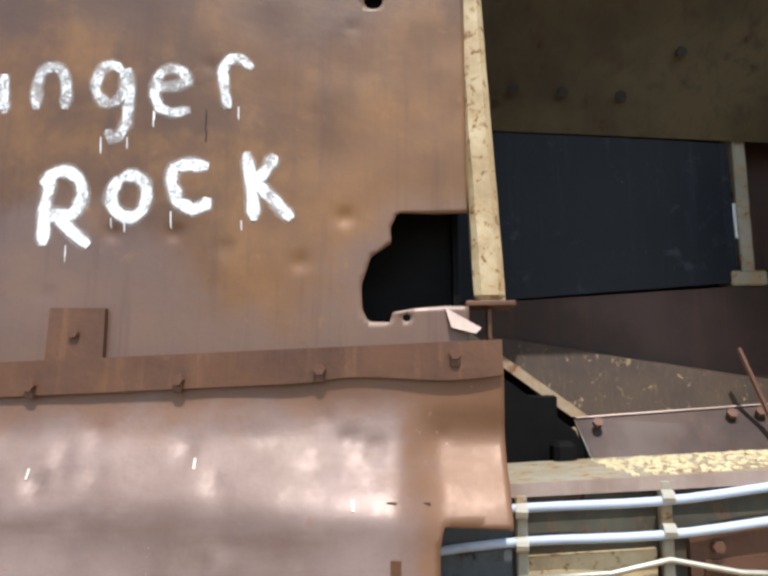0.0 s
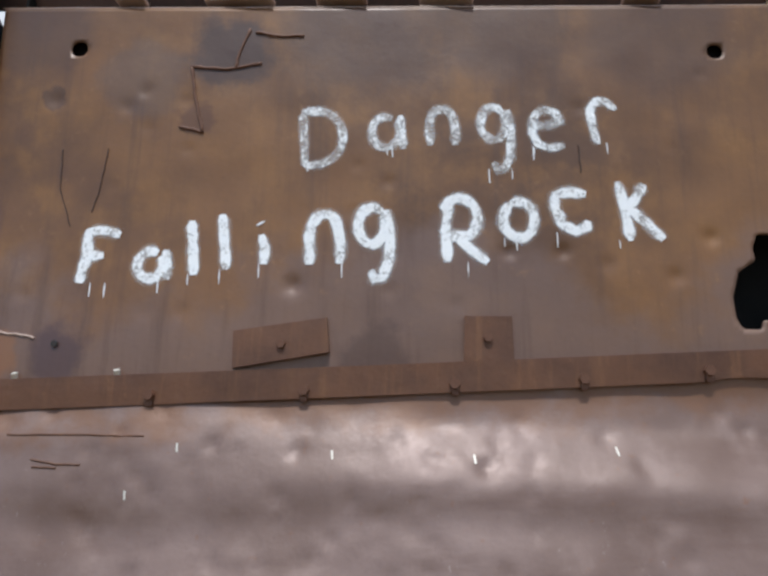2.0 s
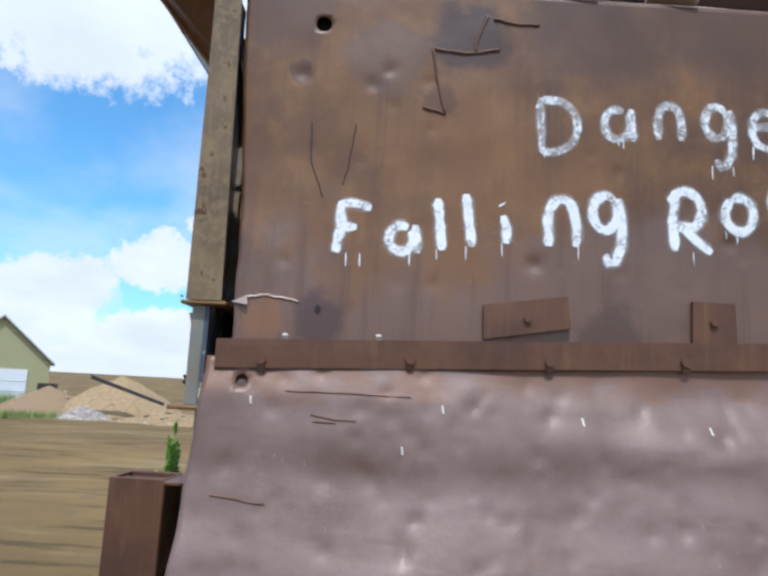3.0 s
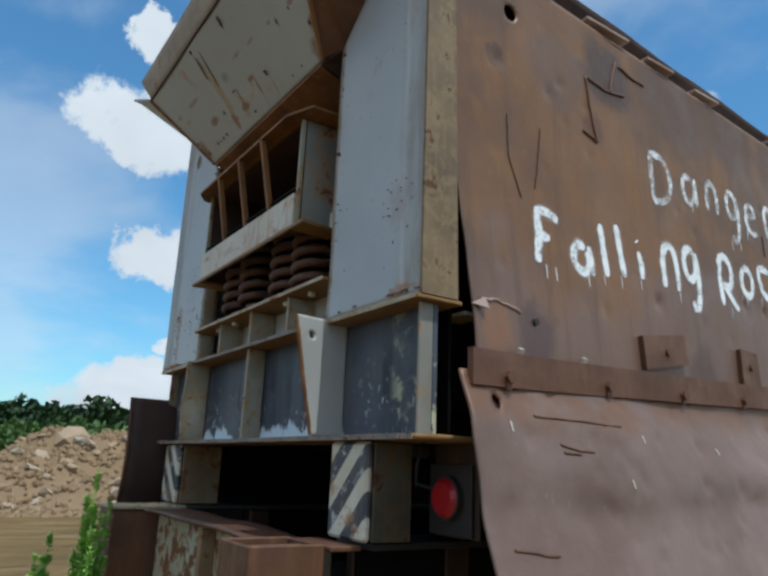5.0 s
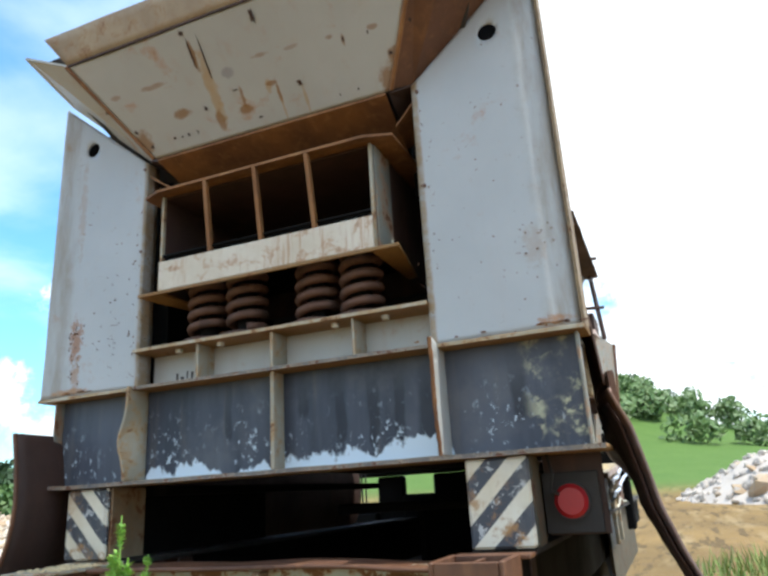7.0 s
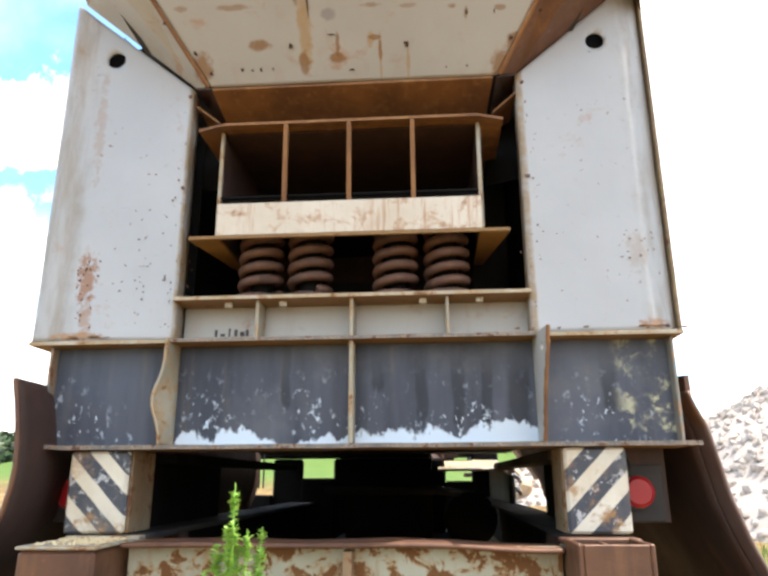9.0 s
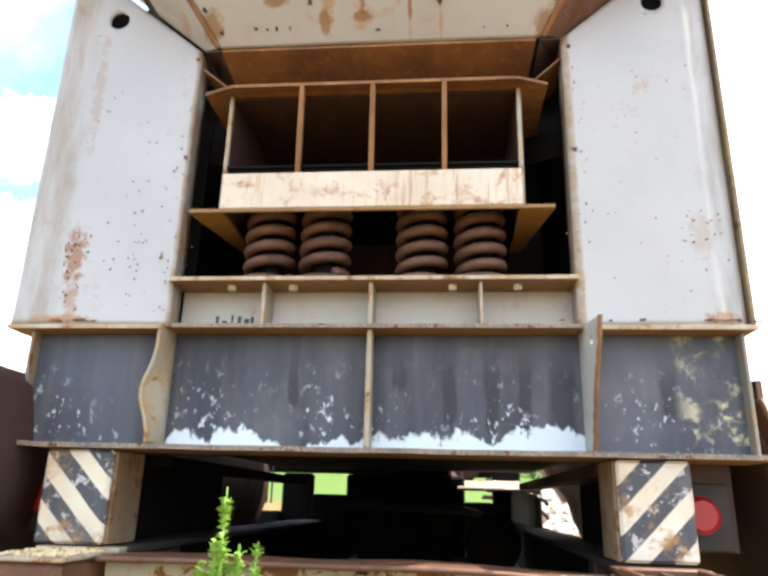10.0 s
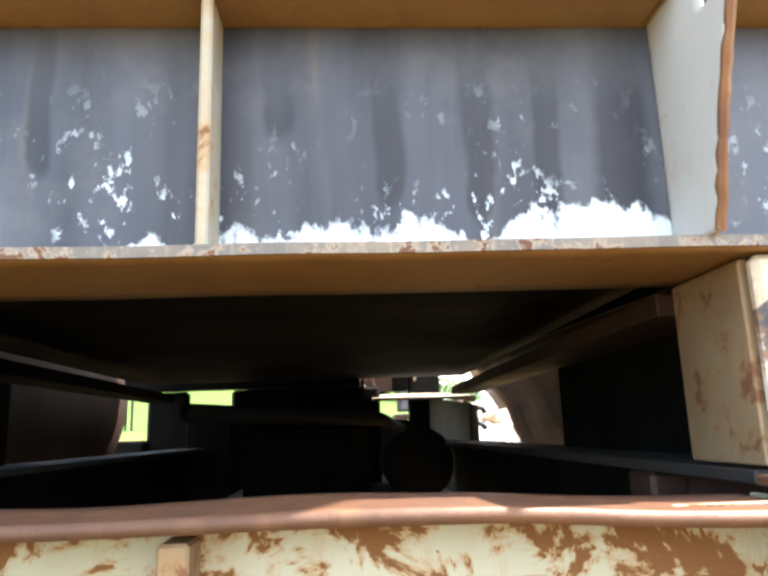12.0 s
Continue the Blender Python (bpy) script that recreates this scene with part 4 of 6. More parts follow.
def bent_rib_right():
    """Stiffener whose upper end stands out from the beam and leans aside."""
    def f(a, b):
        k = smooth01((b - 1.80) / 0.42)
        return 0.735 + 0.022 * k * smooth01((0.03 - a) / 0.2), a, b

    def flat(u, v):
        b = 1.807 + (2.226 - 1.807) * v
        out = -0.045 - 0.10 * v
        return 0.079 + (out - 0.079) * u, b
    sheet("bent_rib", f, flat, steps(0, 1, 26), steps(0, 1, 48), 0.012, M_CHAN, frame_thing, "bent grey-cream rib with a rusty edge", [round_hole(-0.075, 2.160, 0.014, 10)])
    edge = [f(*flat(1, v / 20)) for v in range(21)]
    part("rib_edge", tube([(x + 0.004 * noise.noise(Vector((z * 30, 0, 0))), y - 0.002, z) for x, y, z in edge], [0.008 + 0.003 * noise.noise(Vector((z * 40, 5, 0))) for x, y, z in edge], 6), M_ORANGE, frame_thing, "rusted ragged rib edge")


def bent_rib_left():
    def f(a, b):
        k = smooth01((0.06 - a) / 0.12)
        return -0.735 - 0.042 * k * math.exp(-((b - 1.98) / 0.09) ** 2) - 0.008 * k, a, b
    sheet("bent_rib", f, lambda u, v: (0.079 - 0.127 * u, 1.807 + 0.42 * v), steps(0, 1, 16), steps(0, 1, 40), 0.012, M_CREAM, frame_thing, "buckled cream rib")


bent_rib_right()
bent_rib_left()
# handwritten mark on the channel, too faint to read
for i, (x, w, h) in enumerate([(-0.60, 0.012, 0.03), (-0.575, 0.02, 0.012), (-0.54, 0.008, 0.035), (-0.515, 0.014, 0.03), (-0.49, 0.02, 0.02), (-0.465, 0.012, 0.028)]):
    part("mark", box(x, x + w, 0.112, 0.1135, 2.26, 2.26 + h, 0), M_MARK, frame_thing)

rng = random.Random(41)


def rust_spot(x, z, w, h, m):
    pts = []
    seed = rng.uniform(0, 50)
    for q in range(9):
        t = 2 * math.pi * q / 9
        j = 0.7 + 0.6 * noise.noise(Vector((math.cos(t) + seed, math.sin(t), 1)))
        pts.append((x + w / 2 * math.cos(t) * j, -0.0125, z + h / 2 * math.sin(t) * j))
    part("rust_spot", slab(pts, (0, 0.003, 0)), m, frame_thing)


for _ in range(26):
    rust_spot(-1.13 + rng.gauss(0, 0.025), 2.47 + rng.gauss(0, 0.09), rng.uniform(0.005, 0.014), rng.uniform(0.006, 0.018), rng.choice((M_ORANGE, M_BAR, M_BAR)))
for cx, cz, n in ((-0.90, 2.62, 18), (-0.76, 2.55, 10), (1.14, 2.55, 14), (0.80, 2.58, 6), (-0.93, 2.42, 8)):
    for _ in range(n):
        rust_spot(cx + rng.gauss(0, 0.05), cz + rng.gauss(0, 0.09), rng.uniform(0.005, 0.013), rng.uniform(0.005, 0.012), M_BAR)
for cx, n in ((-1.10, 10), (1.20, 8), (0.76, 4)):
    for _ in range(n):
        rust_spot(cx + rng.gauss(0, 0.06), 2.236 + rng.uniform(0, 0.012), rng.uniform(0.02, 0.06), rng.uniform(0.006, 0.014), rng.choice((M_ORANGE, M_BAR)))

for cx, n in ((-0.765, 14), (0.750, 10)):
    for _ in range(n):
        rust_spot(cx + rng.gauss(0, 0.014) * (1 if cx > 0 else -1), rng.uniform(2.25, 3.3), rng.uniform(0.004, 0.010), rng.uniform(0.006, 0.022), rng.choice((M_ORANGE, M_BAR)))
# inner walls added to close the recess behind the feeder, dark for its shade
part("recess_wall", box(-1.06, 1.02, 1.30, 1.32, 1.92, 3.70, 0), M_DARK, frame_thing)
part("recess_floor", box(-1.10, 0.95, 0.31, 3.44, 1.885, 1.90, 0), M_SHADE_BLACK, frame_thing)
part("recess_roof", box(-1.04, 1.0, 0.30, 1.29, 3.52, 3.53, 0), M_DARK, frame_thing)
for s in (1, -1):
    part("recess_side", box(s * 0.80, s * 0.812, 0.21, 1.29, 1.91, 3.51, 0), M_SHADE_BLACK, frame_thing)
    part("panel_back", slab([(s * 0.735, 0.195, 1.82), (s * 1.20, 0.195, 1.82), (s * 1.20, 0.195, 3.84), (s * 0.735, 0.195, 3.40)], (0, 0.012, 0)), M_SHADE_BLACK, frame_thing)
    part("flank_shade_sheet", slab([(s * 1.14, 0.20, 1.90), (s * 0.86, 3.42, 1.90), (s * 0.86, 3.42, 3.66), (s * 1.14, 0.20, 3.66)], (s * -0.012, 0, 0)), M_SHADE_BLACK, frame_thing)

# posts with warning stripes below the beam
for s, x0, x1, m in ((1, 0.805, 1.035, M_STRIPE_R), (-1, -1.110, -0.872, M_STRIPE_L)):
    post = part("striped_post", box(x0, x1, 0.0, 0.03, 1.478, 1.785, 0.010), m, frame_thing, "post face with black and cream warning stripes")
    xi = x0 if s > 0 else x1
    part("post_side", box(xi - 0.006 if s > 0 else xi - 0.010, xi + 0.010 if s > 0 else xi + 0.006, 0.031, 0.245, 1.478, 1.785, 0.003), M_EDGE, post)
    xo = x1 if s > 0 else x0
    part("post_side", box(xo - 0.012, xo + 0.004, 0.031, 0.18, 1.478, 1.785, 0.003), M_UNDER, post)
# chassis rails running forward
for s in (1, -1):
    # rail colour kept dark to stand for shade under the machine
    part("chassis_rail", box(s * 0.79, s * 1.02, 0.05, 9.0, 1.452, 1.472, 0.002), M_DARK, frame_thing, "chassis rail, coloured dark for the shade it lies in")
    part("rail_web", box(s * 0.90, s * 0.915, 0.06, 9.0, 1.12, 1.451, 0), M_SHADE_BLACK, frame_thing)
    # right upper rail rust-brown, left one near black for the shade there
    part("upper_rail", box(s * 0.80, s * 0.95, 0.31, 3.0, 1.745, 1.788, 0.003), M_DARKRUST if s > 0 else M_SHADE_BLACK, frame_thing)
    # dark sheet added beside the rail, where only shade shows
    part("rail_shade_sheet", box(s * 0.955, s * 0.967, 0.32, 1.45, 1.473, 1.745, 0), M_SHADE_BLACK, frame_thing)

# ---- vibrating feeder on springs ----
feeder = thing("vibrating_feeder", "rusty cream feeder box standing on coil springs", "feeder")
part("front_band", box(-0.556, 0.536, -0.094, -0.080, 2.640, 2.782, 0.003), M_BAND, feeder, "cream band with rust patches")
part("base_flange", box(-0.668, 0.645, -0.098, -0.087, 2.624, 2.639, 0.002), M_FLANGE, feeder, "rusty base flange")
for x0, x1 in ((-0.668, -0.545), (0.645, 0.525)):
    part("flange_end", slab([(x0, -0.086, 2.624), (x1, -0.086, 2.624), (x1, 0.34, 2.624), (x1 + 0.35 * (x0 - x1), 0.34, 2.624)], (0, 0, 0.014)), M_FLANGE, feeder)
# plate over the springs, near black to stand for shade behind them
part("base_plate", box(-0.544, 0.524, -0.065, 0.9, 2.800, 2.810, 0), M_SHADE_BLACK, feeder)
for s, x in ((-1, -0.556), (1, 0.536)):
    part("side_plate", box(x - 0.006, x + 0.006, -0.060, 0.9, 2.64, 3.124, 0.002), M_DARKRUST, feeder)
    part("side_edge", box(x - 0.007, x + 0.007, -0.0795, -0.0605, 2.64, 3.122, 0.002), M_CREAM, feeder)
    part("side_wall", box(x + s * 0.0065, x + s * 0.013, -0.055, 0.11, 2.645, 3.12, 0), M_GREYP, feeder)
part("top_flange", box(-0.665, 0.645, -0.0815, 0.45, 3.128, 3.140, 0.002), M_ORANGE, feeder, "orange-rusted top flange")
part("front_lip", slab([(-0.665, -0.082, 3.128), (-0.535, -0.150, 3.112), (0.529, -0.150, 3.112), (0.645, -0.082, 3.128)], (0, 0, 0.012)), M_ORANGE, feeder, "orange-rusted overhanging lip")
for x, xt in ((-0.282, -0.267), (-0.008, -0.001), (0.262, 0.2625)):
    part("divider", slab([(xt - 0.009, -0.149, 3.111), (xt - 0.009, -0.125, 3.111), (x - 0.009, -0.042, 2.70), (x - 0.009, -0.066, 2.70)], (0.018, 0, 0)), M_ORANGE, feeder, "rusted leaning divider bar")
# inner plate and the sheet added under the flange, dark for shade inside
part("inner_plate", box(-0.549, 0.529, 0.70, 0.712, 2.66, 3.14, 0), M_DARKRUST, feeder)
part("top_shade_sheet", box(-0.549, 0.529, -0.06, 0.699, 3.115, 3.124, 0), M_DARKRUST, feeder)
part("floor_plate", box(-0.549, 0.529, -0.078, 0.699, 2.811, 2.820, 0), M_SHADE_BLACK, feeder)


def coil_spring(x, y):
    t = thing("coil_spring", "heavy rust-brown coil spring under the feeder", "spring", "feeder springs")
    turns, n = 6.0, 190
    pts = [(0.079 * math.cos(2 * math.pi * turns * i / n), 0.079 * math.sin(2 * math.pi * turns * i / n), 0.034 + 0.364 * i / n) for i in range(n + 1)]
    part("coil", tube(pts, 0.0205, 9), M_RUST, t, "", True)
    part("seat_ring", disc((0, 0, 0.0), (0, 0, 1), 0.115, 0.016, 24), M_RUST, t)
    # near-black filler added inside the coil, standing for shade between turns
    part("core", disc((0, 0, 0.017), (0, 0, 1), 0.045, 0.38, 16), M_SHADE_BLACK, t)
    t.matrix_world = pose(x, y, 2.400)
    return t


first = coil_spring(-0.405, 0.095)
for x in (-0.190, 0.176, 0.393):
    copy_thing(first, pose(x, 0.095, 2.400, 0, 0, x * 300))
part("spring_plate", box(-0.54, -0.06, -0.015, 0.23, 2.3995, 2.4075, 0.003), M_RUST, frame_thing)
part("spring_plate", box(0.05, 0.54, -0.015, 0.23, 2.3995, 2.4075, 0.003), M_RUST, frame_thing)

# ---- hopper ----
hopper = thing("hopper", "white and rust steel hopper with a flared rear wall", "hopper")
Y0, Z0, Y1, Z1 = -0.05, 3.365, -0.39, 3.775


def hood_wall():
    def f(a, b):
        k = (b - Z0) / (Z1 - Z0)
        return a, Y0 + (Y1 - Y0) * k + 0.006 * noise.noise(Vector((a * 3, b * 3, 4))), b

    def flat(u, v):
        half = 0.635 + 0.27 * v
        return (2 * u - 1) * half, Z0 + (Z1 - Z0) * v
    sheet("rear_wall", f, flat, steps(0, 1, 90), steps(0, 1, 34), 0.010, M_HOOD, hopper, "white sloping wall with rust stains")
    # strip above the crease
    us = steps(-1, 1, 40)
    sheet("top_strip", lambda a, b: (a * (0.905 + 0.12 * b), -0.392 - 0.05 * b, 3.778 + 0.16 * b + 0.012 * b * noise.noise(Vector((a * 4, 1, 1)))), lambda u, v: (u, v), us, steps(0, 1, 4), 0.010, M_POST, hopper, "brown-stained folded top strip")
    part("crease", box(-0.90, 0.90, -0.402, -0.394, 3.768, 3.780, 0.002), M_DARKRUST, hopper)
    # chute lip leading in over the feeder
    part("chute_lip", slab([(-0.63, Y0, 3.362), (0.615, Y0, 3.362), (0.58, 0.34, 3.235), (-0.60, 0.34, 3.235)], (0, 0, -0.012)), M_ORANGE, hopper, "orange-rusted chute lip")
    for s in (1, -1):
        m = M_BAR if s > 0 else M_HOOD
        part("wing", slab([(s * 0.645, Y0 - 0.005, 3.368), (s * 0.912, -0.395, 3.775), (s * 1.14, -0.45, 3.86), (s * 1.30, 0.004, 3.885), (s * 0.725, 0.006, 3.40)], (s * -0.006, 0, 0.010)), m, hopper, "rust-brown corner wing" if s > 0 else "pale corner wing with rusty seam")
        part("seam", tube([(s * 0.645, Y0 - 0.006, 3.364), (s * 0.78, -0.225, 3.57), (s * 0.912, -0.398, 3.772)], 0.011, 6), M_ORANGE, hopper)
        part("side_lug", slab([(s * 0.715, 0.0, 3.30), (s * 0.62, 0.04, 3.235), (s * 0.60, 0.25, 3.235), (s * 0.715, 0.25, 3.30)], (0, 0, 0.010)), M_ORANGE, hopper)
        # plate added to close the throat, near black for the shade in it
        part("throat_cheek", slab([(s * 0.60, 0.30, 3.0), (s * 0.80, 0.20, 3.0), (s * 0.80, 0.20, 3.62), (s * 0.60, 0.30, 3.62)], (0, 0.01, 0)), M_SHADE_BLACK, hopper)
        part("throat_web", slab([(s * 0.63, Y0, 3.36), (s * 0.722, 0.0, 3.40), (s * 0.722, 0.19, 3.40), (s * 0.61, 0.29, 3.26)], (0, 0, -0.008)), M_DARKRUST, hopper)
        if s < 0:
            continue
        part("wing_top", slab([(s * 1.0, -0.44, 3.90), (s * 1.15, -0.445, 3.93), (s * 1.31, 0.05, 3.93), (s * 1.31, 0.05, 3.70), (s * 1.16, -0.36, 3.84)], (s * 0.004, -0.008, 0)), M_DARKRUST, hopper, "dark bolted extension plate")
        for z, y in ((3.9, -0.36), (3.9, -0.1)):
            part("bolt", disc((s * (1.15 + 0.16 * (y + 0.44) / 0.49 + 0.006), y, z), (s, -0.4, 0), 0.009, 0.01, 6), M_NAIL, hopper)


hood_wall()
part("inner_wall", slab([(-1.2, -0.30, 3.95), (1.2, -0.30, 3.95), (0.8, 0.25, 3.30), (-0.8, 0.25, 3.30)], (0, 0.012, 0)), M_DARK, hopper)
# old bolt holes, burnt lines and small marks on the sloping wall: across, height, width, size up the slope
MARKS = [(-0.257, 3.470, 0.024, 0.022), (0.246, 3.458, 0.026, 0.024), (0.005, 3.392, 0.034, 0.010), (-0.481, 3.405, 0.016, 0.016), (-0.435, 3.405, 0.014, 0.010), (-0.397, 3.402, 0.018, 0.018), (-0.344, 3.402, 0.010, 0.016), (0.415, 3.388, 0.010, 0.010), (0.503, 3.388, 0.010, 0.012), (-0.68, 3.463, 0.022, 0.018)]
MARKS += [(-0.621, 3.395, 0.03, 0.018), (-0.795, 3.565, 0.018, 0.014), (0.69, 3.465, 0.022, 0.018), (-0.228, 3.61, 0.012, 0.12), (-0.168, 3.54, 0.010, 0.20), (-0.075, 3.508, 0.045, 0.006), (0.617, 3.55, 0.010, 0.016), (0.806, 3.545, 0.02, 0.016), (0.501, 3.55, 0.012, 0.02), (-0.24, 3.735, 0.03, 0.02), (0.13, 3.70, 0.03, 0.05)]
for a, z, w, h in MARKS:
    k = (z - Z0) / (Z1 - Z0)
    y = Y0 + (Y1 - Y0) * k
    run = (Y1 - Y0) / (Z1 - Z0)
    blob = []
    for q in range(26):
        t = 2 * math.pi * q / 26
        j = 0.72 + 0.55 * noise.noise(Vector((a * 9 + 1.2 * math.cos(t), k * 9 + 1.2 * math.sin(t), 3))) + 0.55 * noise.noise(Vector((a * 9 + 4 * math.cos(t), k * 9 + 4 * math.sin(t), 8)))
        du, dv = w / 2 * math.cos(t) * j, h / 2 * (1 + math.sin(t) * j)
        blob.append((a + du, y - 0.0125 + run * dv, z + dv))
    part("rust_scar", slab(blob, (0, -0.0012, -0.001)), M_DARKRUST, hopper)


# ---- side guard plate with the painted warning ----
def guard_x(y, z):
    """Outward place of the bent guard plate."""
    u = smooth01((2.95 - z) / 0.95)
    b = 1.238 - 0.062 * y + (0.015 + 0.11 * math.exp(-max(y, 0.0) / 0.6)) * u
    b += 0.008 * noise.noise(Vector((y * 1.4, z * 1.4, 3))) + 0.003 * noise.noise(Vector((y * 5, z * 5, 9)))
    for dy, dz, r, d in DENTS:
        q = ((y - dy) ** 2 + (z - dz) ** 2) / (r * r)
        if q < 6:
            b -= d * math.exp(-q)
    return b


rng = random.Random(21)
DENTS = [(0.40, 3.25, 0.03, 0.010), (0.70, 3.22, 0.03, 0.008), (0.78, 3.30, 0.03, 0.006), (1.42, 2.46, 0.035, 0.015), (2.26, 2.60, 0.03, 0.012), (2.47, 2.60, 0.03, 0.012), (3.05, 2.66, 0.03, 0.012), (2.9, 2.5, 0.03, 0.01)]
DENTS += [(rng.uniform(0.3, 3.3), rng.uniform(2.3, 3.5), rng.uniform(0.015, 0.03), rng.uniform(0.002, 0.006)) for _ in range(18)]
guard = thing("side_guard", "brown steel side guard plate painted with a warning", "guard plate")
TORN = [(3.52, 2.680), (3.36, 2.672), (3.23, 2.676), (3.205, 2.62), (3.21, 2.568), (3.14, 2.52), (3.108, 2.42), (3.112, 2.34), (3.133, 2.297), (3.203, 2.296), (3.215, 2.33), (3.30, 2.345), (3.40, 2.352), (3.52, 2.349)]


def guard_flat(u, v):
    edge = 0.125 + 0.085 * smooth01((1 - v)) + 0.006 * noise.noise(Vector((v * 9, 0, 0)))
    low = 2.03 + 0.045 * 3.4 * u
    return edge + (3.47 - edge) * u, low + (3.685 - low) * v


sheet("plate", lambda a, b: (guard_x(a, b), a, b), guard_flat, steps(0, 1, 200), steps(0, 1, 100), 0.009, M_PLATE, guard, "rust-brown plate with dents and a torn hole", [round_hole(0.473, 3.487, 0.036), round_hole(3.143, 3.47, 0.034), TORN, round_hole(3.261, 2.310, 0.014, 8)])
# plates added behind the two holes, near black in place of shade
for y, z in ((0.473, 3.487), (3.143, 3.47)):
    part("hole_shade", box(guard_x(y, z) - 0.045, guard_x(y, z) - 0.035, y - 0.12, y + 0.12, z - 0.14, z + 0.14, 0), M_SHADE_BLACK, guard)
# bent-over top edge, painted sunlit pale, and the plate above it, painted shade-dark
sheet("top_lip", lambda a, b: (guard_x(a, 3.685) - 0.085 * b + 0.004, a, 3.685 + 0.055 * b + 0.012 * b * noise.noise(Vector((a * 3, 2, 2)))), lambda u, v: (0.115 + 3.36 * u, v), steps(0, 1, 60), steps(0, 1, 4), 0.008, M_LIP, guard, "bent-over lip, coloured pale for the sun on it")
sheet("upper_plate", lambda a, b: (guard_x(a, 3.685) - 0.09 + 0.06 * b, a, 3.735 + (0.105 - 0.008 * a) * b + 0.01 * b * noise.noise(Vector((a * 2, 0, 6)))), lambda u, v: (0.03 + 3.75 * u, v), steps(0, 1, 60), steps(0, 1, 4), 0.008, M_DARKRUST, hopper, "hopper edge plate, coloured dark for its downward lean")
for y, w in ((0.67, 0.13), (1.14, 0.30), (1.58, 0.22), (2.03, 0.23), (2.86, 0.16)):
    x = guard_x(y, 3.685)
    c = part("clamp", box(x - 0.035, x + 0.025, y - w / 2, y + w / 2, 3.715, 3.731, 0.003), M_LIP, guard, "small bolted clamp plate")
    part("bolt", disc((x - 0.005, y, 3.732), (0, 0, 1), 0.018, 0.02, 6), M_BOLT, c)


def wavy_bar():
    def f(a, b):
        z = 1.952 + 0.048 * a + b + 0.012 * smooth01((a - 2.9) / 0.15) * math.sin((a - 2.9) * 9) * (1 - b / 0.11)
        return guard_x(a, max(2.05, z)) + 0.022, a, z
    return sheet("clamp_bar", f, lambda u, v: (u, v), steps(0.16, 3.575, 90), steps(0, 0.113 - 0.0, 4), 0.022, M_BAR, guard, "long rusted clamp bar", [], False)


bar = wavy_bar()
for y, z in ((0.339, 2.000), (0.922, 2.032), (1.486, 2.054), (2.043, 2.082), (2.519, 2.103), (2.978, 2.137), (3.42, 2.189)):
    x = guard_x(y, max(2.05, z)) + 0.033
    b = part("bolt", disc((x, y, z), (1, 0, 0), 0.020, 0.020, 6), M_BOLT, bar)
    part("washer", box(x, x + 0.006, y - 0.013, y + 0.013, z - 0.042, z - 0.012, 0.001), M_BOLT, b)
# bolted square cover plates
for pts, bolt in (([(1.215, 2.133), (1.574, 2.197), (1.560, 2.330), (1.210, 2.275)], (1.393, 2.227)), ([(2.078, 2.166), (2.266, 2.166), (2.262, 2.338), (2.082, 2.338)], (2.169, 2.255))):
    ps = [(guard_x(y, z) + 0.008, y, z) for y, z in pts]
    c = part("cover_plate", slab(ps, (0.022, 0, 0)), M_BAR, guard, "bolted rusty cover plate")
    part("bolt", disc((guard_x(*bolt) + 0.030, *bolt), (1, 0, 0), 0.017, 0.014, 6), M_BOLT, c)
# torn lower corner with a curled flap
part("bolt", disc((guard_x(0.537, 2.221) + 0.006, 0.537, 2.221), (1, 0, 0), 0.013, 0.008, 8), M_DARK, guard)
part("torn_edge", slab([(guard_x(0.235, 2.235) + 0.010, 0.195, 2.225), (guard_x(0.25, 2.25) + 0.012, 0.255, 2.255), (guard_x(0.25, 2.2) + 0.02, 0.262, 2.215)], (0.006, 0, 0)), M_LIP, guard, "curled bright tip of torn plate")


def bead(points, r=0.008):
    bm = bmesh.new()
    path = []
    for (a, b), (c, d) in zip(points, points[1:]):
        for i in range(8):
            k = i / 8
            y, z = a + (c - a) * k, b + (d - b) * k
            path.append((guard_x(y, z) + 0.006, y + 0.004 * noise.noise(Vector((y * 40, z * 40, 0))), z + 0.005 * noise.noise(Vector((y * 40, z * 40, 4)))))
    y, z = points[-1]
    path.append((guard_x(y, z) + 0.006, y, z))
    return tube(path, [r * (0.75 + 0.5 * abs(noise.noise(Vector((i * 0.7, 0, 0))))) for i in range(len(path))], 6, bm)


for pts in ([(0.958, 3.403), (1.115, 3.392), (1.252, 3.420)], [(0.958, 3.403), (0.980, 3.27), (1.021, 3.102)], [(0.924, 3.13), (1.021, 3.105)], [(1.143, 3.400), (1.153, 3.46), (1.195, 3.58)], [(1.222, 3.564), (1.32, 3.545), (1.426, 3.550)]):
    part("weld_bead", bead(pts), M_BOLT, guard, "rough rusty weld bead", True)
for pts in ([(0.245, 2.248), (0.33, 2.262), (0.42, 2.252), (0.455, 2.24)], [(0.45, 3.03), (0.46, 2.85), (0.52, 2.70)], [(0.64, 3.03), (0.62, 2.85), (0.60, 2.76)], [(2.555, 3.05), (2.56, 2.93)]):
    part("crack", bead(pts, 0.007 if pts[0][1] < 2.5 else 0.003), M_LIP if pts[0][1] < 2.5 else M_DARKRUST, guard)
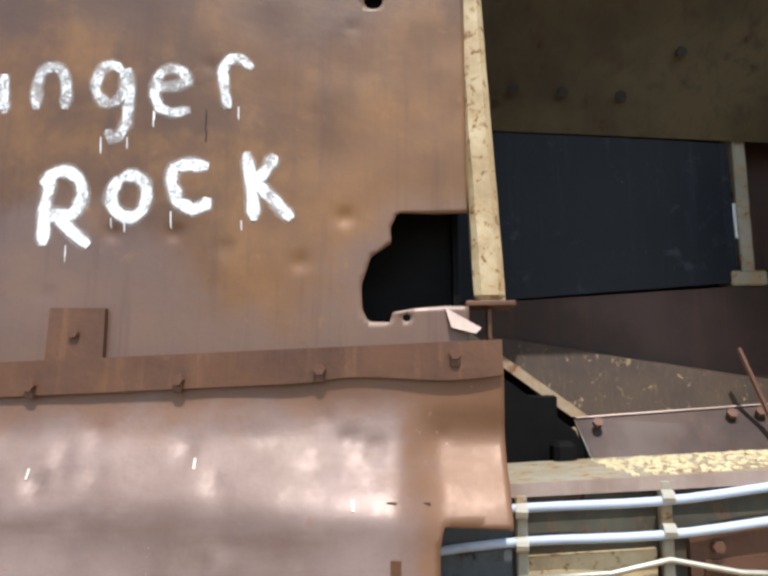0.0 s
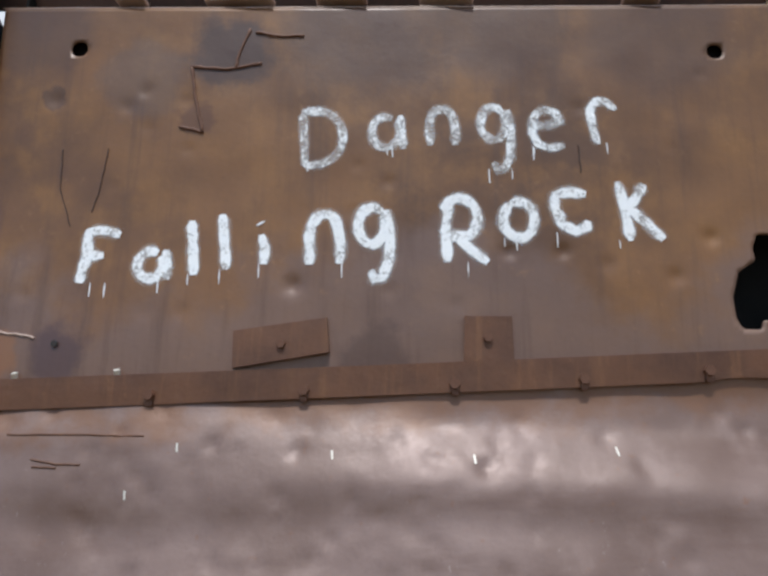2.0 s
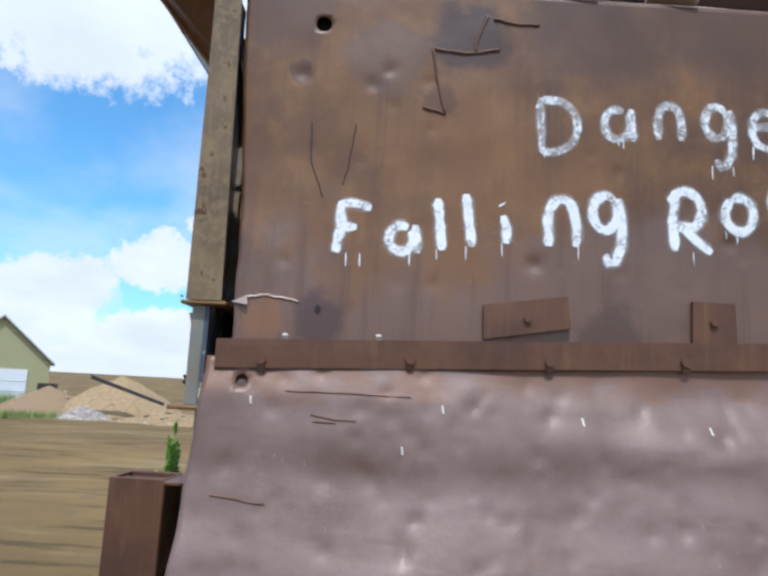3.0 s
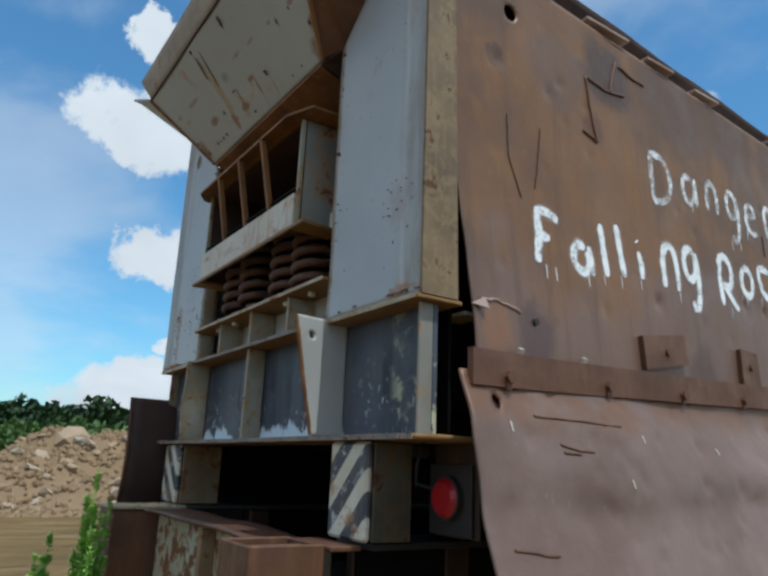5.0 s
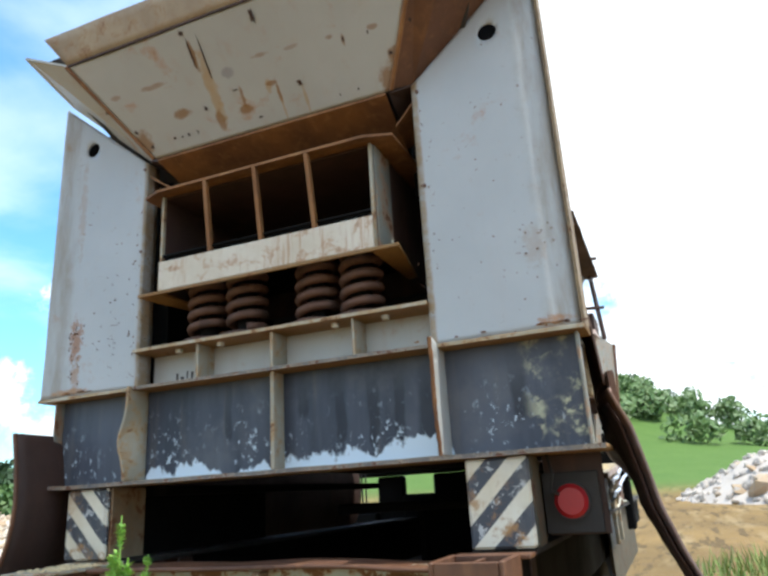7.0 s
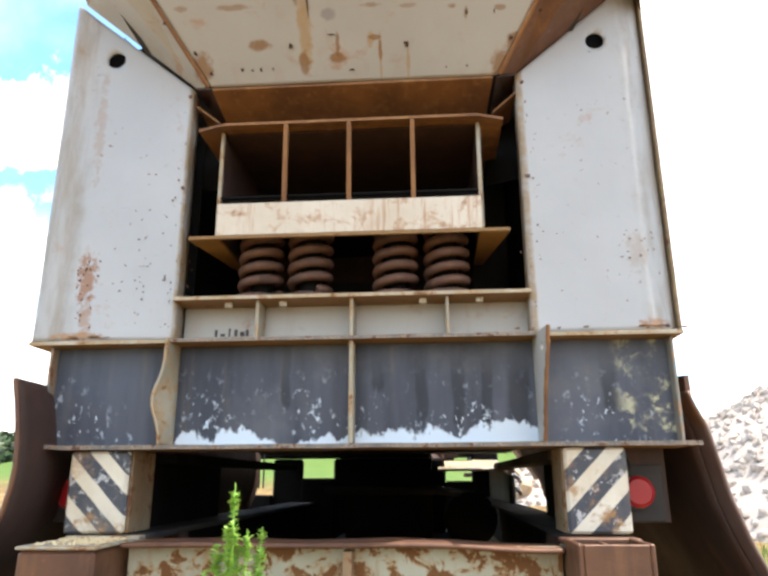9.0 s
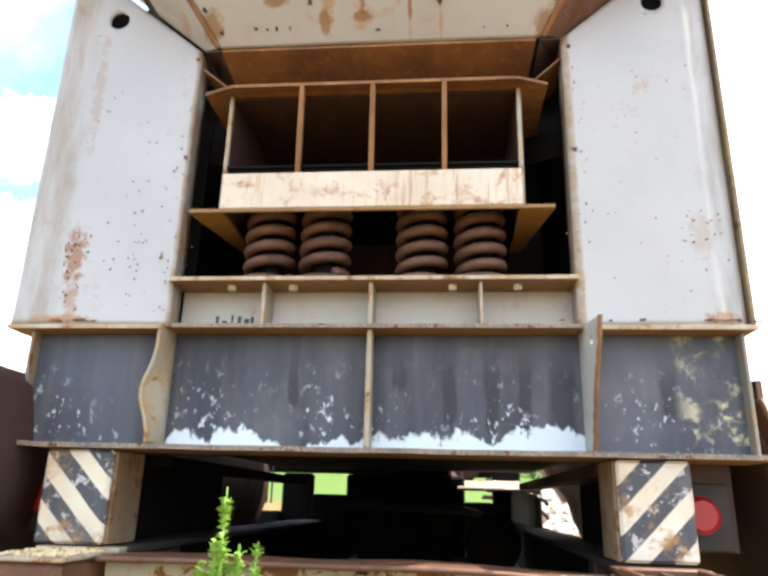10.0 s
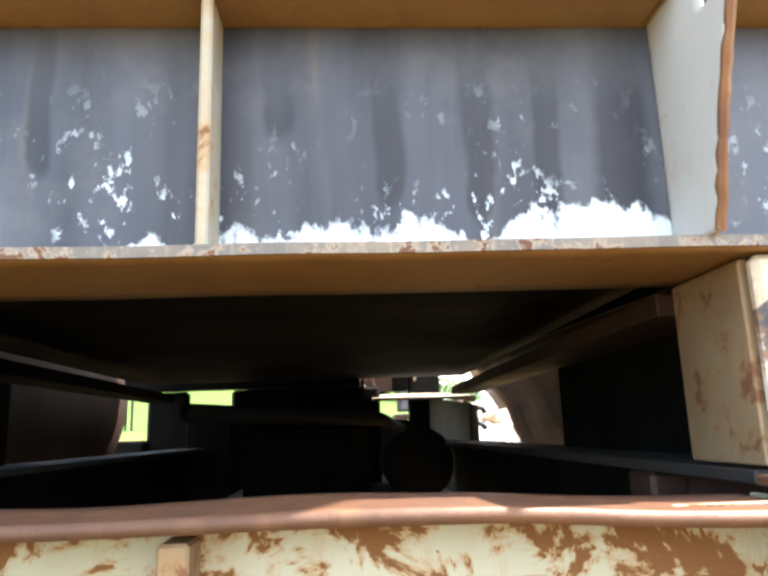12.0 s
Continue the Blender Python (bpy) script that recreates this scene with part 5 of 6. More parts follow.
for y, z in ((0.42, 2.088), (0.79, 2.105)):
    part("stud", disc((guard_x(y, z) + 0.02, y, z), (0.5, 0, 1), 0.012, 0.02, 8), M_NAIL, guard)


# ---- lettering ----
def arc(cx, cy, rx, ry, a0, a1, n=9):
    return [(cx + rx * math.cos(radians(a0 + (a1 - a0) * i / n)), cy + ry * math.sin(radians(a0 + (a1 - a0) * i / n))) for i in range(n + 1)]


GLYPHS = {
    "D": [[(0.08, 0.95), (0.12, 0.5), (0.16, 0.03)], [(0.05, 0.97), (0.4, 0.98)] + arc(0.4, 0.52, 0.55, 0.46, 85, -75) + [(0.5, 0.06), (0.14, 0.03)]],
    "a": [arc(0.45, 0.5, 0.38, 0.44, 60, 400, 14), [(0.86, 0.98), (0.9, 0.5), (0.95, 0.02)]],
    "n": [[(0.12, 0.02), (0.10, 0.55), (0.14, 0.82)], arc(0.48, 0.62, 0.36, 0.33, 165, 10) + [(0.9, 0.4), (0.88, 0.04)]],
    "g": [arc(0.42, 0.72, 0.36, 0.25, 40, 400, 14), [(0.80, 0.93), (0.9, 0.6), (0.86, 0.25), (0.72, 0.05), (0.52, 0.02), (0.42, 0.14)]],
    "e": [[(0.15, 0.56), (0.55, 0.60), (0.86, 0.7)] + arc(0.5, 0.66, 0.38, 0.31, 5, 180, 8) + [(0.10, 0.4), (0.25, 0.14), (0.55, 0.05), (0.98, 0.10)]],
    "r": [[(0.30, 0.03), (0.16, 0.4), (0.10, 0.66)] + arc(0.5, 0.62, 0.42, 0.34, 170, 55, 7) + [(0.98, 0.76)]],
    "F": [[(0.10, 0.96), (0.18, 0.55), (0.05, 0.03)], [(0.06, 0.95), (0.5, 0.97), (0.98, 0.90)], [(0.18, 0.52), (0.6, 0.52)]],
    "l": [[(0.25, 0.97), (0.5, 0.5), (0.78, 0.03)]],
    "i": [[(0.45, 0.70), (0.75, 0.4), (0.70, 0.04)], [(0.28, 0.97), (0.36, 0.93)]],
    "R": [[(0.20, 0.92), (0.12, 0.5), (0.16, 0.03)], [(0.05, 0.80)] + arc(0.42, 0.68, 0.38, 0.30, 150, -60, 10) + [(0.35, 0.42), (0.14, 0.44)], [(0.35, 0.42), (0.66, 0.2), (0.98, 0.03)]],
    "O": [arc(0.5, 0.5, 0.44, 0.44, 120, 480, 18)],
    "C": [[(0.95, 0.92), (0.55, 0.97), (0.15, 0.90), (0.12, 0.6), (0.30, 0.24), (0.65, 0.08), (0.92, 0.18), (0.95, 0.32)]],
    "K": [[(0.06, 0.97), (0.18, 0.5), (0.26, 0.03)], [(0.62, 0.93), (0.45, 0.72), (0.26, 0.55), (0.55, 0.35), (0.96, 0.05)]],
}


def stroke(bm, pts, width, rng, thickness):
    """One stroke laid on the plate, uneven in width; the outer third of it is overspray and painted glow."""
    uv = bm.loops.layers.uv.verify()
    fine = []
    for (a, b), (c, d) in zip(pts, pts[1:]):
        n = max(2, int(math.hypot(c - a, d - b) / 0.012))
        fine += [(a + (c - a) * i / n, b + (d - b) * i / n) for i in range(n)]
    fine.append(pts[-1])
    seed = rng.uniform(0, 99)
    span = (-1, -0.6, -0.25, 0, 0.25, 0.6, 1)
    rows = []
    for i, (y, z) in enumerate(fine):
        p, q = fine[max(0, i - 2)], fine[min(len(fine) - 1, i + 2)]
        l = math.hypot(q[0] - p[0], q[1] - p[1]) or 1
        ny, nz = -(q[1] - p[1]) / l, (q[0] - p[0]) / l
        end = min(1.0, 0.60 + 0.22 * min(i, len(fine) - 1 - i))
        row = []
        for k in span:
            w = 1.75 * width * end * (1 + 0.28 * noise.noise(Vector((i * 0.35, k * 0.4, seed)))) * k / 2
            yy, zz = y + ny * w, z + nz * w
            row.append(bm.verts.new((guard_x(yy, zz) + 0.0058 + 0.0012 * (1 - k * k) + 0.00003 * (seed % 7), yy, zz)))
        rows.append(row)
    for r0, r1 in zip(rows, rows[1:]):
        for k in range(len(span) - 1):
            face = bm.faces.new((r0[k], r0[k + 1], r1[k + 1], r1[k]))
            for loop, u in zip(face.loops, (span[k], span[k + 1], span[k + 1], span[k])):
                loop[uv].uv = (u, thickness)


def letter(c, y0, z0, y1, z1, width, rng, thickness):
    bm = bmesh.new()
    m = width / 2
    for s in GLYPHS[c]:
        stroke(bm, [(y0 + m + a * (y1 - y0 - width), z0 + m + b * (z1 - z0 - width)) for a, b in s], width, rng, thickness)
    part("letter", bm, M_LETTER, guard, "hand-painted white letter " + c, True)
    # thin runs of paint below the stroke
    for _ in range(rng.choice((0, 1, 1, 2))):
        y = rng.uniform(y0 + 0.02, y1 - 0.02)
        bm = bmesh.new()
        stroke(bm, [(y, z0 + 0.03), (y + 0.002, z0 - rng.uniform(0.0, 0.032))], 0.005, rng, 0.56)
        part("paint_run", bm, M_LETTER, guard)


rng = random.Random(8)
for row in ("D 1.401 2.944 1.630 3.230", "a 1.691 3.022 1.872 3.210", "n 1.924 3.036 2.092 3.243", "g 2.135 2.927 2.318 3.252", "e 2.340 3.022 2.521 3.236", "r 2.580 3.040 2.735 3.280",
            "F 0.559 2.444 0.752 2.718", "a 0.778 2.464 0.957 2.634", "l 0.972 2.480 1.066 2.762", "l 1.090 2.502 1.192 2.790", "i 1.242 2.526 1.338 2.754", "n 1.442 2.528 1.638 2.795", "g 1.639 2.468 1.833 2.824",
            "R 1.970 2.536 2.204 2.858", "O 2.212 2.634 2.397 2.848", "C 2.408 2.658 2.603 2.884", "K 2.671 2.627 2.895 2.932"):
    c, *v = row.split()
    y0, z0, y1, z1 = (float(q) for q in v)
    upper = z1 > 2.96
    letter(c, y0, z0 - 0.010, y1, z1 - 0.010, 0.034 if upper else 0.042, rng, 0.46 if upper else 0.535)


# ---- lower skirts ----
def skirt_x(y, z):
    d = max(0.0, 2.05 - z)
    x = guard_x(min(y, 3.5), 2.05) + 0.006
    x += 0.045 * smooth01(d / 0.20) + 0.30 * max(0.0, d - 0.22) ** 1.4 + 0.10 * d * min(1, y / 3)
    fold = z + 0.06 * noise.noise(Vector((y * 0.7, 4, 0))) + 0.02 * noise.noise(Vector((y * 3, z * 2, 6)))
    x += (0.015 + 0.085 * min(1, y / 3)) * smooth01((1.92 - fold) / 0.26) + 0.016 * smooth01((1.62 - fold) / 0.14)
    x += 0.013 * math.sin(z * 11 + 0.5 * y + 0.8 * noise.noise(Vector((y * 0.6, z, 0)))) * smooth01(d / 0.25)
    x += 0.014 * noise.noise(Vector((y * 1.5, z * 2.8, 8))) + 0.006 * noise.noise(Vector((y * 5, z * 6.5, 12)))
    x -= 0.055 * smooth01((y - 3.22) / 0.16) * smooth01(d / 0.15)
    for dy, dz, r, k in SKIRT_DENTS:
        q = ((y - dy) ** 2 + (z - dz) ** 2) / (r * r)
        if q < 6:
            x -= k * math.exp(-q)
    return x


rng = random.Random(33)
SKIRT_DENTS = [(rng.uniform(0.2, 3.4), rng.uniform(1.25, 1.98), rng.uniform(0.014, 0.032), rng.uniform(0.003, 0.010)) for _ in range(150)]
skirt = thing("side_skirt", "scoured purple-brown steel skirt flaring out below the guard", "skirt")


def skirt_flat(u, v):
    top = 2.010 + 0.048 * (0.13 + 3.3 * u) - 0.012
    edge = 0.125 + 0.012 * noise.noise(Vector((v * 8, 2, 0)))
    return edge + (3.58 - edge) * u, 0.55 + (top - 0.55) * v


sheet("plate", lambda a, b: (skirt_x(a, b), a, b), skirt_flat, steps(0, 1, 170), steps(0, 1, 70), 0.010, M_SKIRT, skirt, "dented scoured plate", [round_hole(0.27, 1.915, 0.026, 10), [(3.36, 0.4), (3.36, 1.60), (3.372, 1.668), (3.75, 1.655), (3.75, 0.4)]])
# sheet added over the inner face, its dark colour standing for shade
sheet("inner_lining", lambda a, b: (skirt_x(a, b) - 0.016, a, b), lambda u, v: (0.20 + 3.1 * u, 0.56 + 1.40 * v), steps(0, 1, 50), steps(0, 1, 26), 0.004, M_DARKRUST, skirt, "rust-brown inner sheet, coloured dark for the shade inside")
for y, z, a, b in ((3.22, 1.74, 0.03, 0.006), (3.32, 1.735, 0.03, 0.006), (3.235, 1.56, 0.03, 0.07)):
    part("lug", box(skirt_x(y, z), skirt_x(y, z) + 0.010, y - a / 2, y + a / 2, z - b / 2, z + b / 2, 0.001), M_BAR, skirt)
for y, z in ((0.31, 1.86), (0.9, 1.70), (1.05, 1.86), (2.1, 1.83), (1.6, 1.84), (2.6, 1.86), (3.1, 1.75)):
    part("scratch", slab([(skirt_x(y, z) + 0.007, y, z), (skirt_x(y, z) + 0.007, y + 0.008, z), (skirt_x(y, z - 0.03) + 0.007, y + 0.012, z - 0.03), (skirt_x(y, z - 0.03) + 0.007, y + 0.005, z - 0.03)], (0.001, 0, 0)), M_NAIL, skirt)


def skirt_bead(points, r=0.0045):
    path = []
    for (a, b), (c, d) in zip(points, points[1:]):
        for i in range(7):
            k = i / 7
            y, z = a + (c - a) * k, b + (d - b) * k
            path.append((skirt_x(y, z) + 0.006, y, z + 0.006 * noise.noise(Vector((y * 30, 3, 0)))))
    return tube(path, r, 6)


for pts in ([(0.443, 1.885), (0.7, 1.887), (0.97, 1.885)], [(0.55, 1.80), (0.64, 1.785), (0.74, 1.784)], [(0.56, 1.775), (0.66, 1.772)], [(0.22, 1.50), (0.45, 1.47)]):
    part("weld_bead", skirt_bead(pts), M_BAR, skirt)

left_skirt = thing("side_skirt", "dark rusted steel skirt seen from its inner face", "skirt")


def left_x(y, z):
    d = max(0.0, 1.75 - z)
    return -1.262 + 0.045 * math.sin((2.05 - z) * 4.6) - 0.45 * d * d - 0.05 * smooth01(y / 0.4) - 0.01 * noise.noise(Vector((y * 2, z * 2, 30)))


sheet("plate", lambda a, b: (left_x(a, b), a, b), lambda u, v: (-0.19 + 3.8 * u, 0.45 + (2.05 - 0.45) * v), steps(0, 1, 60), steps(0, 1, 40), 0.010, M_DARKRUST, left_skirt, "dark rusted plate")
part("rolled_edge", tube([(left_x(-0.19, 0.45 + 0.08 * i), -0.19, 0.45 + 0.08 * i) for i in range(21)], 0.010, 6), M_BAR, left_skirt, "worn rolled edge")
left_guard = thing("side_guard", "rust-brown guard plate closing the far flank", "guard plate")
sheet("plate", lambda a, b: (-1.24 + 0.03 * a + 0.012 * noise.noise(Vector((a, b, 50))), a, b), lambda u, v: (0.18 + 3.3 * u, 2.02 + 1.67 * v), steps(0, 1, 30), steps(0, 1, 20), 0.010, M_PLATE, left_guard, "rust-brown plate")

# unseen lid added over the hopper body to keep its inside dark
part("unseen_lid", box(-1.15, 0.9, 0.9, 3.5, 3.60, 3.62, 0), M_DARKRUST, hopper)


# ---- bumper ----
bumper = thing("rear_bumper", "rusty rear bumper beam with peeling pale paint", "bumper")
sheet("top_flange", lambda a, b: (a, b, 1.452 + 0.008 * noise.noise(Vector((a * 3, b * 4, 0))) - 0.02 * smooth01((a - 0.35) / 0.4)), lambda u, v: (u, v), steps(-0.80, 0.755, 60), steps(-0.165, 0.04, 5), 0.016, M_BAR, bumper, "dented rust-brown top flange")
part("front_web", box(-0.80, 0.758, -0.085, -0.070, 0.95, 1.443, 0), M_BUMPER, bumper, "peeling pale paint over rust")
for x in (-0.42, 0.009, 0.44):
    part("stiffener", box(x - 0.018, x + 0.018, -0.15, -0.086, 0.96, 1.432 if abs(x) < 0.1 else 1.15, 0.004), M_EDGE, bumper)
part("bottom_flange", box(-0.80, 0.758, -0.165, 0.0, 0.93, 0.949, 0.003), M_BAR, bumper)
rb = part("corner_box", box(0.762, 0.778, -0.355, -0.11, 0.95, 1.475, 0.004), M_BAR, bumper, "open-topped rusty box section")
part("box_side", box(0.982, 0.998, -0.355, -0.11, 0.95, 1.475, 0.004), M_BAR, rb)
part("box_side", box(0.779, 0.981, -0.355, -0.337, 0.95, 1.473, 0.003), M_BAR, rb)
part("box_side", box(0.779, 0.981, -0.128, -0.110, 0.95, 1.473, 0.003), M_BAR, rb)
part("box_web", box(0.874, 0.886, -0.336, -0.129, 0.95, 1.465, 0.002), M_BAR, rb)
part("box_fill", box(0.779, 0.981, -0.336, -0.129, 1.33, 1.40, 0), M_DARK, rb)
part("tie_plate", box(0.76, 1.03, -0.108, 0.0, 1.455, 1.470, 0.003), M_BAR, bumper)
part("end_web", box(0.770, 0.783, -0.108, 0.04, 0.95, 1.443, 0.003), M_GREYP, bumper)
lb = part("corner_box", box(-1.085, -0.815, -0.325, -0.02, 0.95, 1.450, 0.014), M_BAR, bumper, "closed rusty box section with sand on top")
rng = random.Random(4)
part("box_top", box(-1.09, -0.81, -0.33, -0.01, 1.451, 1.463, 0.004), M_CREAM, lb)
bm = bmesh.new()
for _ in range(160):
    r = bmesh.ops.create_icosphere(bm, subdivisions=1, radius=rng.uniform(0.003, 0.008), matrix=pose(rng.uniform(-1.06, -0.83), rng.uniform(-0.30, -0.03), 1.466, 0, 0, rng.uniform(0, 90)))
tagged(part("grit", bm, M_SANDTOP, lb, "spilled grit"), "", "", "", "stuff")
part("tie_plate", box(-1.09, -0.80, -0.008, 0.06, 1.455, 1.472, 0.003), M_CREAM, bumper)
for s in (1, -1):
    part("hanger", box(s * 0.86, s * 0.90, 0.05, 0.4, 0.9, 1.451, 0.004), M_DARKRUST, bumper)


# ---- tail lamps ----
def tail_lamp(x, y):
    t = thing("tail_lamp", "round red tail lamp on a dark square plate", "lamp", "tail lamps")
    part("plate", box(-0.105, 0.105, 0.0, 0.012, -0.115, 0.105, 0.003), M_DARK, t)
    part("rim", disc((0, 0.0, 0), (0, -1, 0), 0.070, 0.022, 28), M_DARK, t)
    part("lens", disc((0, -0.0225, 0), (0, -1, 0), 0.062, 0.014, 28, None, 0.048), M_LENS, t, "faded red lens")
    t.matrix_world = pose(x, y, 1.62)
    return t


lamp = tail_lamp(1.135, 0.26)
copy_thing(lamp, pose(-1.222, 0.26, 1.62))
for s in (1, -1):
    part("lamp_bracket", box(s * 1.04, s * 1.26, 0.275, 0.285, 1.50, 1.79, 0.002), M_DARKRUST, frame_thing)
part("cable", tube([(1.07, 0.2, 1.79), (1.09, 0.16, 1.72), (1.075, 0.17, 1.66), (1.10, 0.25, 1.64)], 0.006, 6), M_RUBBER, frame_thing)


# ---- undercarriage ----
under = thing("undercarriage", "undercarriage with cross members, coloured near black for its shade", "undercarriage")
# cross members coloured near black to stand for shade under the machine
part("cross_beam", box(-1.75, 0.28, 3.75, 3.90, 1.862, 2.05, 0.01), M_SHADE_BLACK, under)
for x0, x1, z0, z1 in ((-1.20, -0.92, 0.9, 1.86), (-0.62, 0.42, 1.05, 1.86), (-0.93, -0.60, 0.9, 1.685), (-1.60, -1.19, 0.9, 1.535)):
    part("cross_member", box(x0, x1, 3.78 + 0.1 * random.random(), 3.95, z0, z1, 0.02), M_SHADE_BLACK, under)
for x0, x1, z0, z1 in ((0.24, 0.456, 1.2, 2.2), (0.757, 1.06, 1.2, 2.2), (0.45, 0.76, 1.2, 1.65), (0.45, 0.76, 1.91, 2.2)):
    part("cross_member", box(x0, x1, 5.40, 5.50, z0, z1, 0.02), M_SHADE_BLACK, under)
# near-black sheet put under the chute edge, where there is only shade
part("chute_shade", slab([(0.30, 3.42, 1.76), (0.30, 4.02, 1.76), (0.30, 3.97, 1.90), (0.30, 3.42, 2.31)], (-0.010, 0, 0)), M_SHADE_BLACK, under)
part("side_column", slab([(-1.75, 3.8, 1.86), (-1.40, 3.8, 1.86), (-1.47, 3.8, 1.5), (-1.75, 3.8, 1.5)], (0, 0.05, 0)), M_SHADE_BLACK, under)
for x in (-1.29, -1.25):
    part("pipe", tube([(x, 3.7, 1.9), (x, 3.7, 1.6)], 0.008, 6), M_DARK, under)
part("pipe", tube([(-0.3, 1.2, 1.62), (0.35, 2.2, 1.60), (0.55, 3.5, 1.55)], 0.03, 8), M_SHADE_BLACK, under, "", True)
# block, drum, belt and sheet are made up to fill and darken the belly
part("belly_block", box(-0.35, 0.3, 2.6, 3.4, 1.0, 1.62, 0.06), M_SHADE_BLACK, under)
part("belly_drum", disc((0.62, 3.3, 1.35), (0, 1, 0), 0.22, 0.5, 24), M_SHADE_BLACK, under)
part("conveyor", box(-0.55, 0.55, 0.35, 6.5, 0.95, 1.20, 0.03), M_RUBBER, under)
part("belly_sheet", box(-0.9, 0.9, 0.12, 3.6, 0.55, 0.57, 0), M_SHADE_BLACK, under)


def wheel(x, y):
    t = thing("wheel", "dusty black truck wheel under the trailer", "wheel", "trailer wheels")
    bm = bmesh.new()
    prof = [(0.26, -0.13), (0.46, -0.14), (0.51, -0.11), (0.52, 0.0), (0.51, 0.11), (0.46, 0.14), (0.26, 0.13)]
    n = 40
    rings = [[bm.verts.new((w, r * math.cos(2 * math.pi * i / n), r * math.sin(2 * math.pi * i / n))) for r, w in prof] for i in range(n)]
    for i in range(n):
        for j in range(len(prof) - 1):
            bm.faces.new((rings[i][j], rings[i][j + 1], rings[(i + 1) % n][j + 1], rings[(i + 1) % n][j]))
    part("tyre", bm, M_RUBBER, t, "", True)
    part("rim", disc((-0.08, 0, 0), (1, 0, 0), 0.265, 0.16, 28), M_DARKRUST, t)
    part("hub", disc((-0.12, 0, 0), (1, 0, 0), 0.09, 0.24, 16), M_DARKRUST, t)
    t.matrix_world = pose(x, y, 0.52)
    return t


w0 = wheel(-0.78, 4.6)
for x, y in ((0.62, 4.6), (-0.78, 5.9), (0.62, 5.9)):
    copy_thing(w0, pose(x, y, 0.52))
for y in (4.6, 5.9):
    part("axle", disc((-0.8, y, 0.52), (1, 0, 0), 0.06, 1.45, 12), M_DARK, under)
for s in (1, -1):
    part("leg", box(s * 0.86 - 0.06, s * 0.86 + 0.06, 0.42, 0.54, -0.02, 1.45, 0.01), M_DARKRUST, under)
    part("leg_foot", box(s * 0.86 - 0.16, s * 0.86 + 0.16, 0.32, 0.64, -0.02, 0.03, 0.008), M_DARKRUST, under)


# ---- crusher body ahead of the guard ----
body = thing("crushing_machine", "open crusher body with rusty chutes and a sandy ledge", "crusher")


def leaning(bm):
    """Shears a post so that its head leans back towards the guard, with uneven faces."""
    bmesh.ops.subdivide_edges(bm, edges=[e for e in bm.edges if abs(e.verts[0].co.z - e.verts[1].co.z) > 1], cuts=24)
    for v in bm.verts:
        v.co.y -= 0.055 * (v.co.z - 2.372) - 0.004 * noise.noise(Vector((v.co.x * 20, v.co.y * 20, v.co.z * 7)))
        v.co.x += 0.005 * noise.noise(Vector((v.co.y * 20, v.co.x * 20, v.co.z * 6)))
    return bm


part("corner_post", leaning(box(0.905, 1.005, 3.496, 3.600, 2.372, 4.0, 0.022)), M_POSTC, body, "tan corner post worn to rust")
part("post_flange", leaning(box(0.886, 0.898, 3.51, 3.612, 2.372, 4.0, 0.004)), M_POST, body)
part("post_foot", box(0.89, 1.03, 3.46, 3.63, 2.352, 2.371, 0.004), M_BAR, body)
part("socket", box(0.93, 1.0, 3.535, 3.55, 2.240, 2.351, 0.004), M_BAR, body)
part("curled_scrap", slab([(1.045, 3.39, 2.345), (1.070, 3.41, 2.275), (1.065, 3.49, 2.255), (1.050, 3.51, 2.275)], (0.006, 0, 0)), M_LIP, body, "curled pale scrap of plate")
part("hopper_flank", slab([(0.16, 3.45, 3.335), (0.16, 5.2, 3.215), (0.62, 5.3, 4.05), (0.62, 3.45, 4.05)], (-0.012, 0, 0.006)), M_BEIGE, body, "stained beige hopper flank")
for y, z in ((3.75, 3.48), (3.98, 3.46), (4.25, 3.44), (4.5, 3.6)):
    part("bolt", disc((0.16 + 0.46 * (z - 3.30) / 0.72 + 0.006, y, z), (1, 0, -0.6), 0.024, 0.014, 8), M_DARK, body)
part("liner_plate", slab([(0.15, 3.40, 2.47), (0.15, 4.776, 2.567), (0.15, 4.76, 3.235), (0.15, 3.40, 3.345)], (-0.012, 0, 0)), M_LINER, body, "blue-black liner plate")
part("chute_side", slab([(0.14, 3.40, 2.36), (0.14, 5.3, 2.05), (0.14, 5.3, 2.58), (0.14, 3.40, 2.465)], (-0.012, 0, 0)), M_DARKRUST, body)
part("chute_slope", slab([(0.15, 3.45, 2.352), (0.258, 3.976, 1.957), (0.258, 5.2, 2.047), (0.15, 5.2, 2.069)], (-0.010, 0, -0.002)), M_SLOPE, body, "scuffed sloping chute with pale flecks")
part("chute_edge", slab([(0.152, 3.440, 2.352), (0.262, 3.962, 1.955), (0.262, 4.03, 1.962), (0.152, 3.51, 2.352)], (0.006, 0, 0.002)), M_EDGE, body, "sandy worn chute edge")
ap = part("chute_apron", slab([(0.26, 3.976, 1.952), (0.40, 4.04, 1.735), (0.40, 5.2, 1.90), (0.26, 5.2, 2.045)], (-0.012, 0, 0)), M_DARKRUST, body, "rusty bolted apron")
part("apron_seam", tube([(0.268, 3.978, 1.953), (0.268, 4.6, 2.0), (0.268, 5.2, 2.046)], 0.005, 6), M_LIP, ap, "pale worn seam")
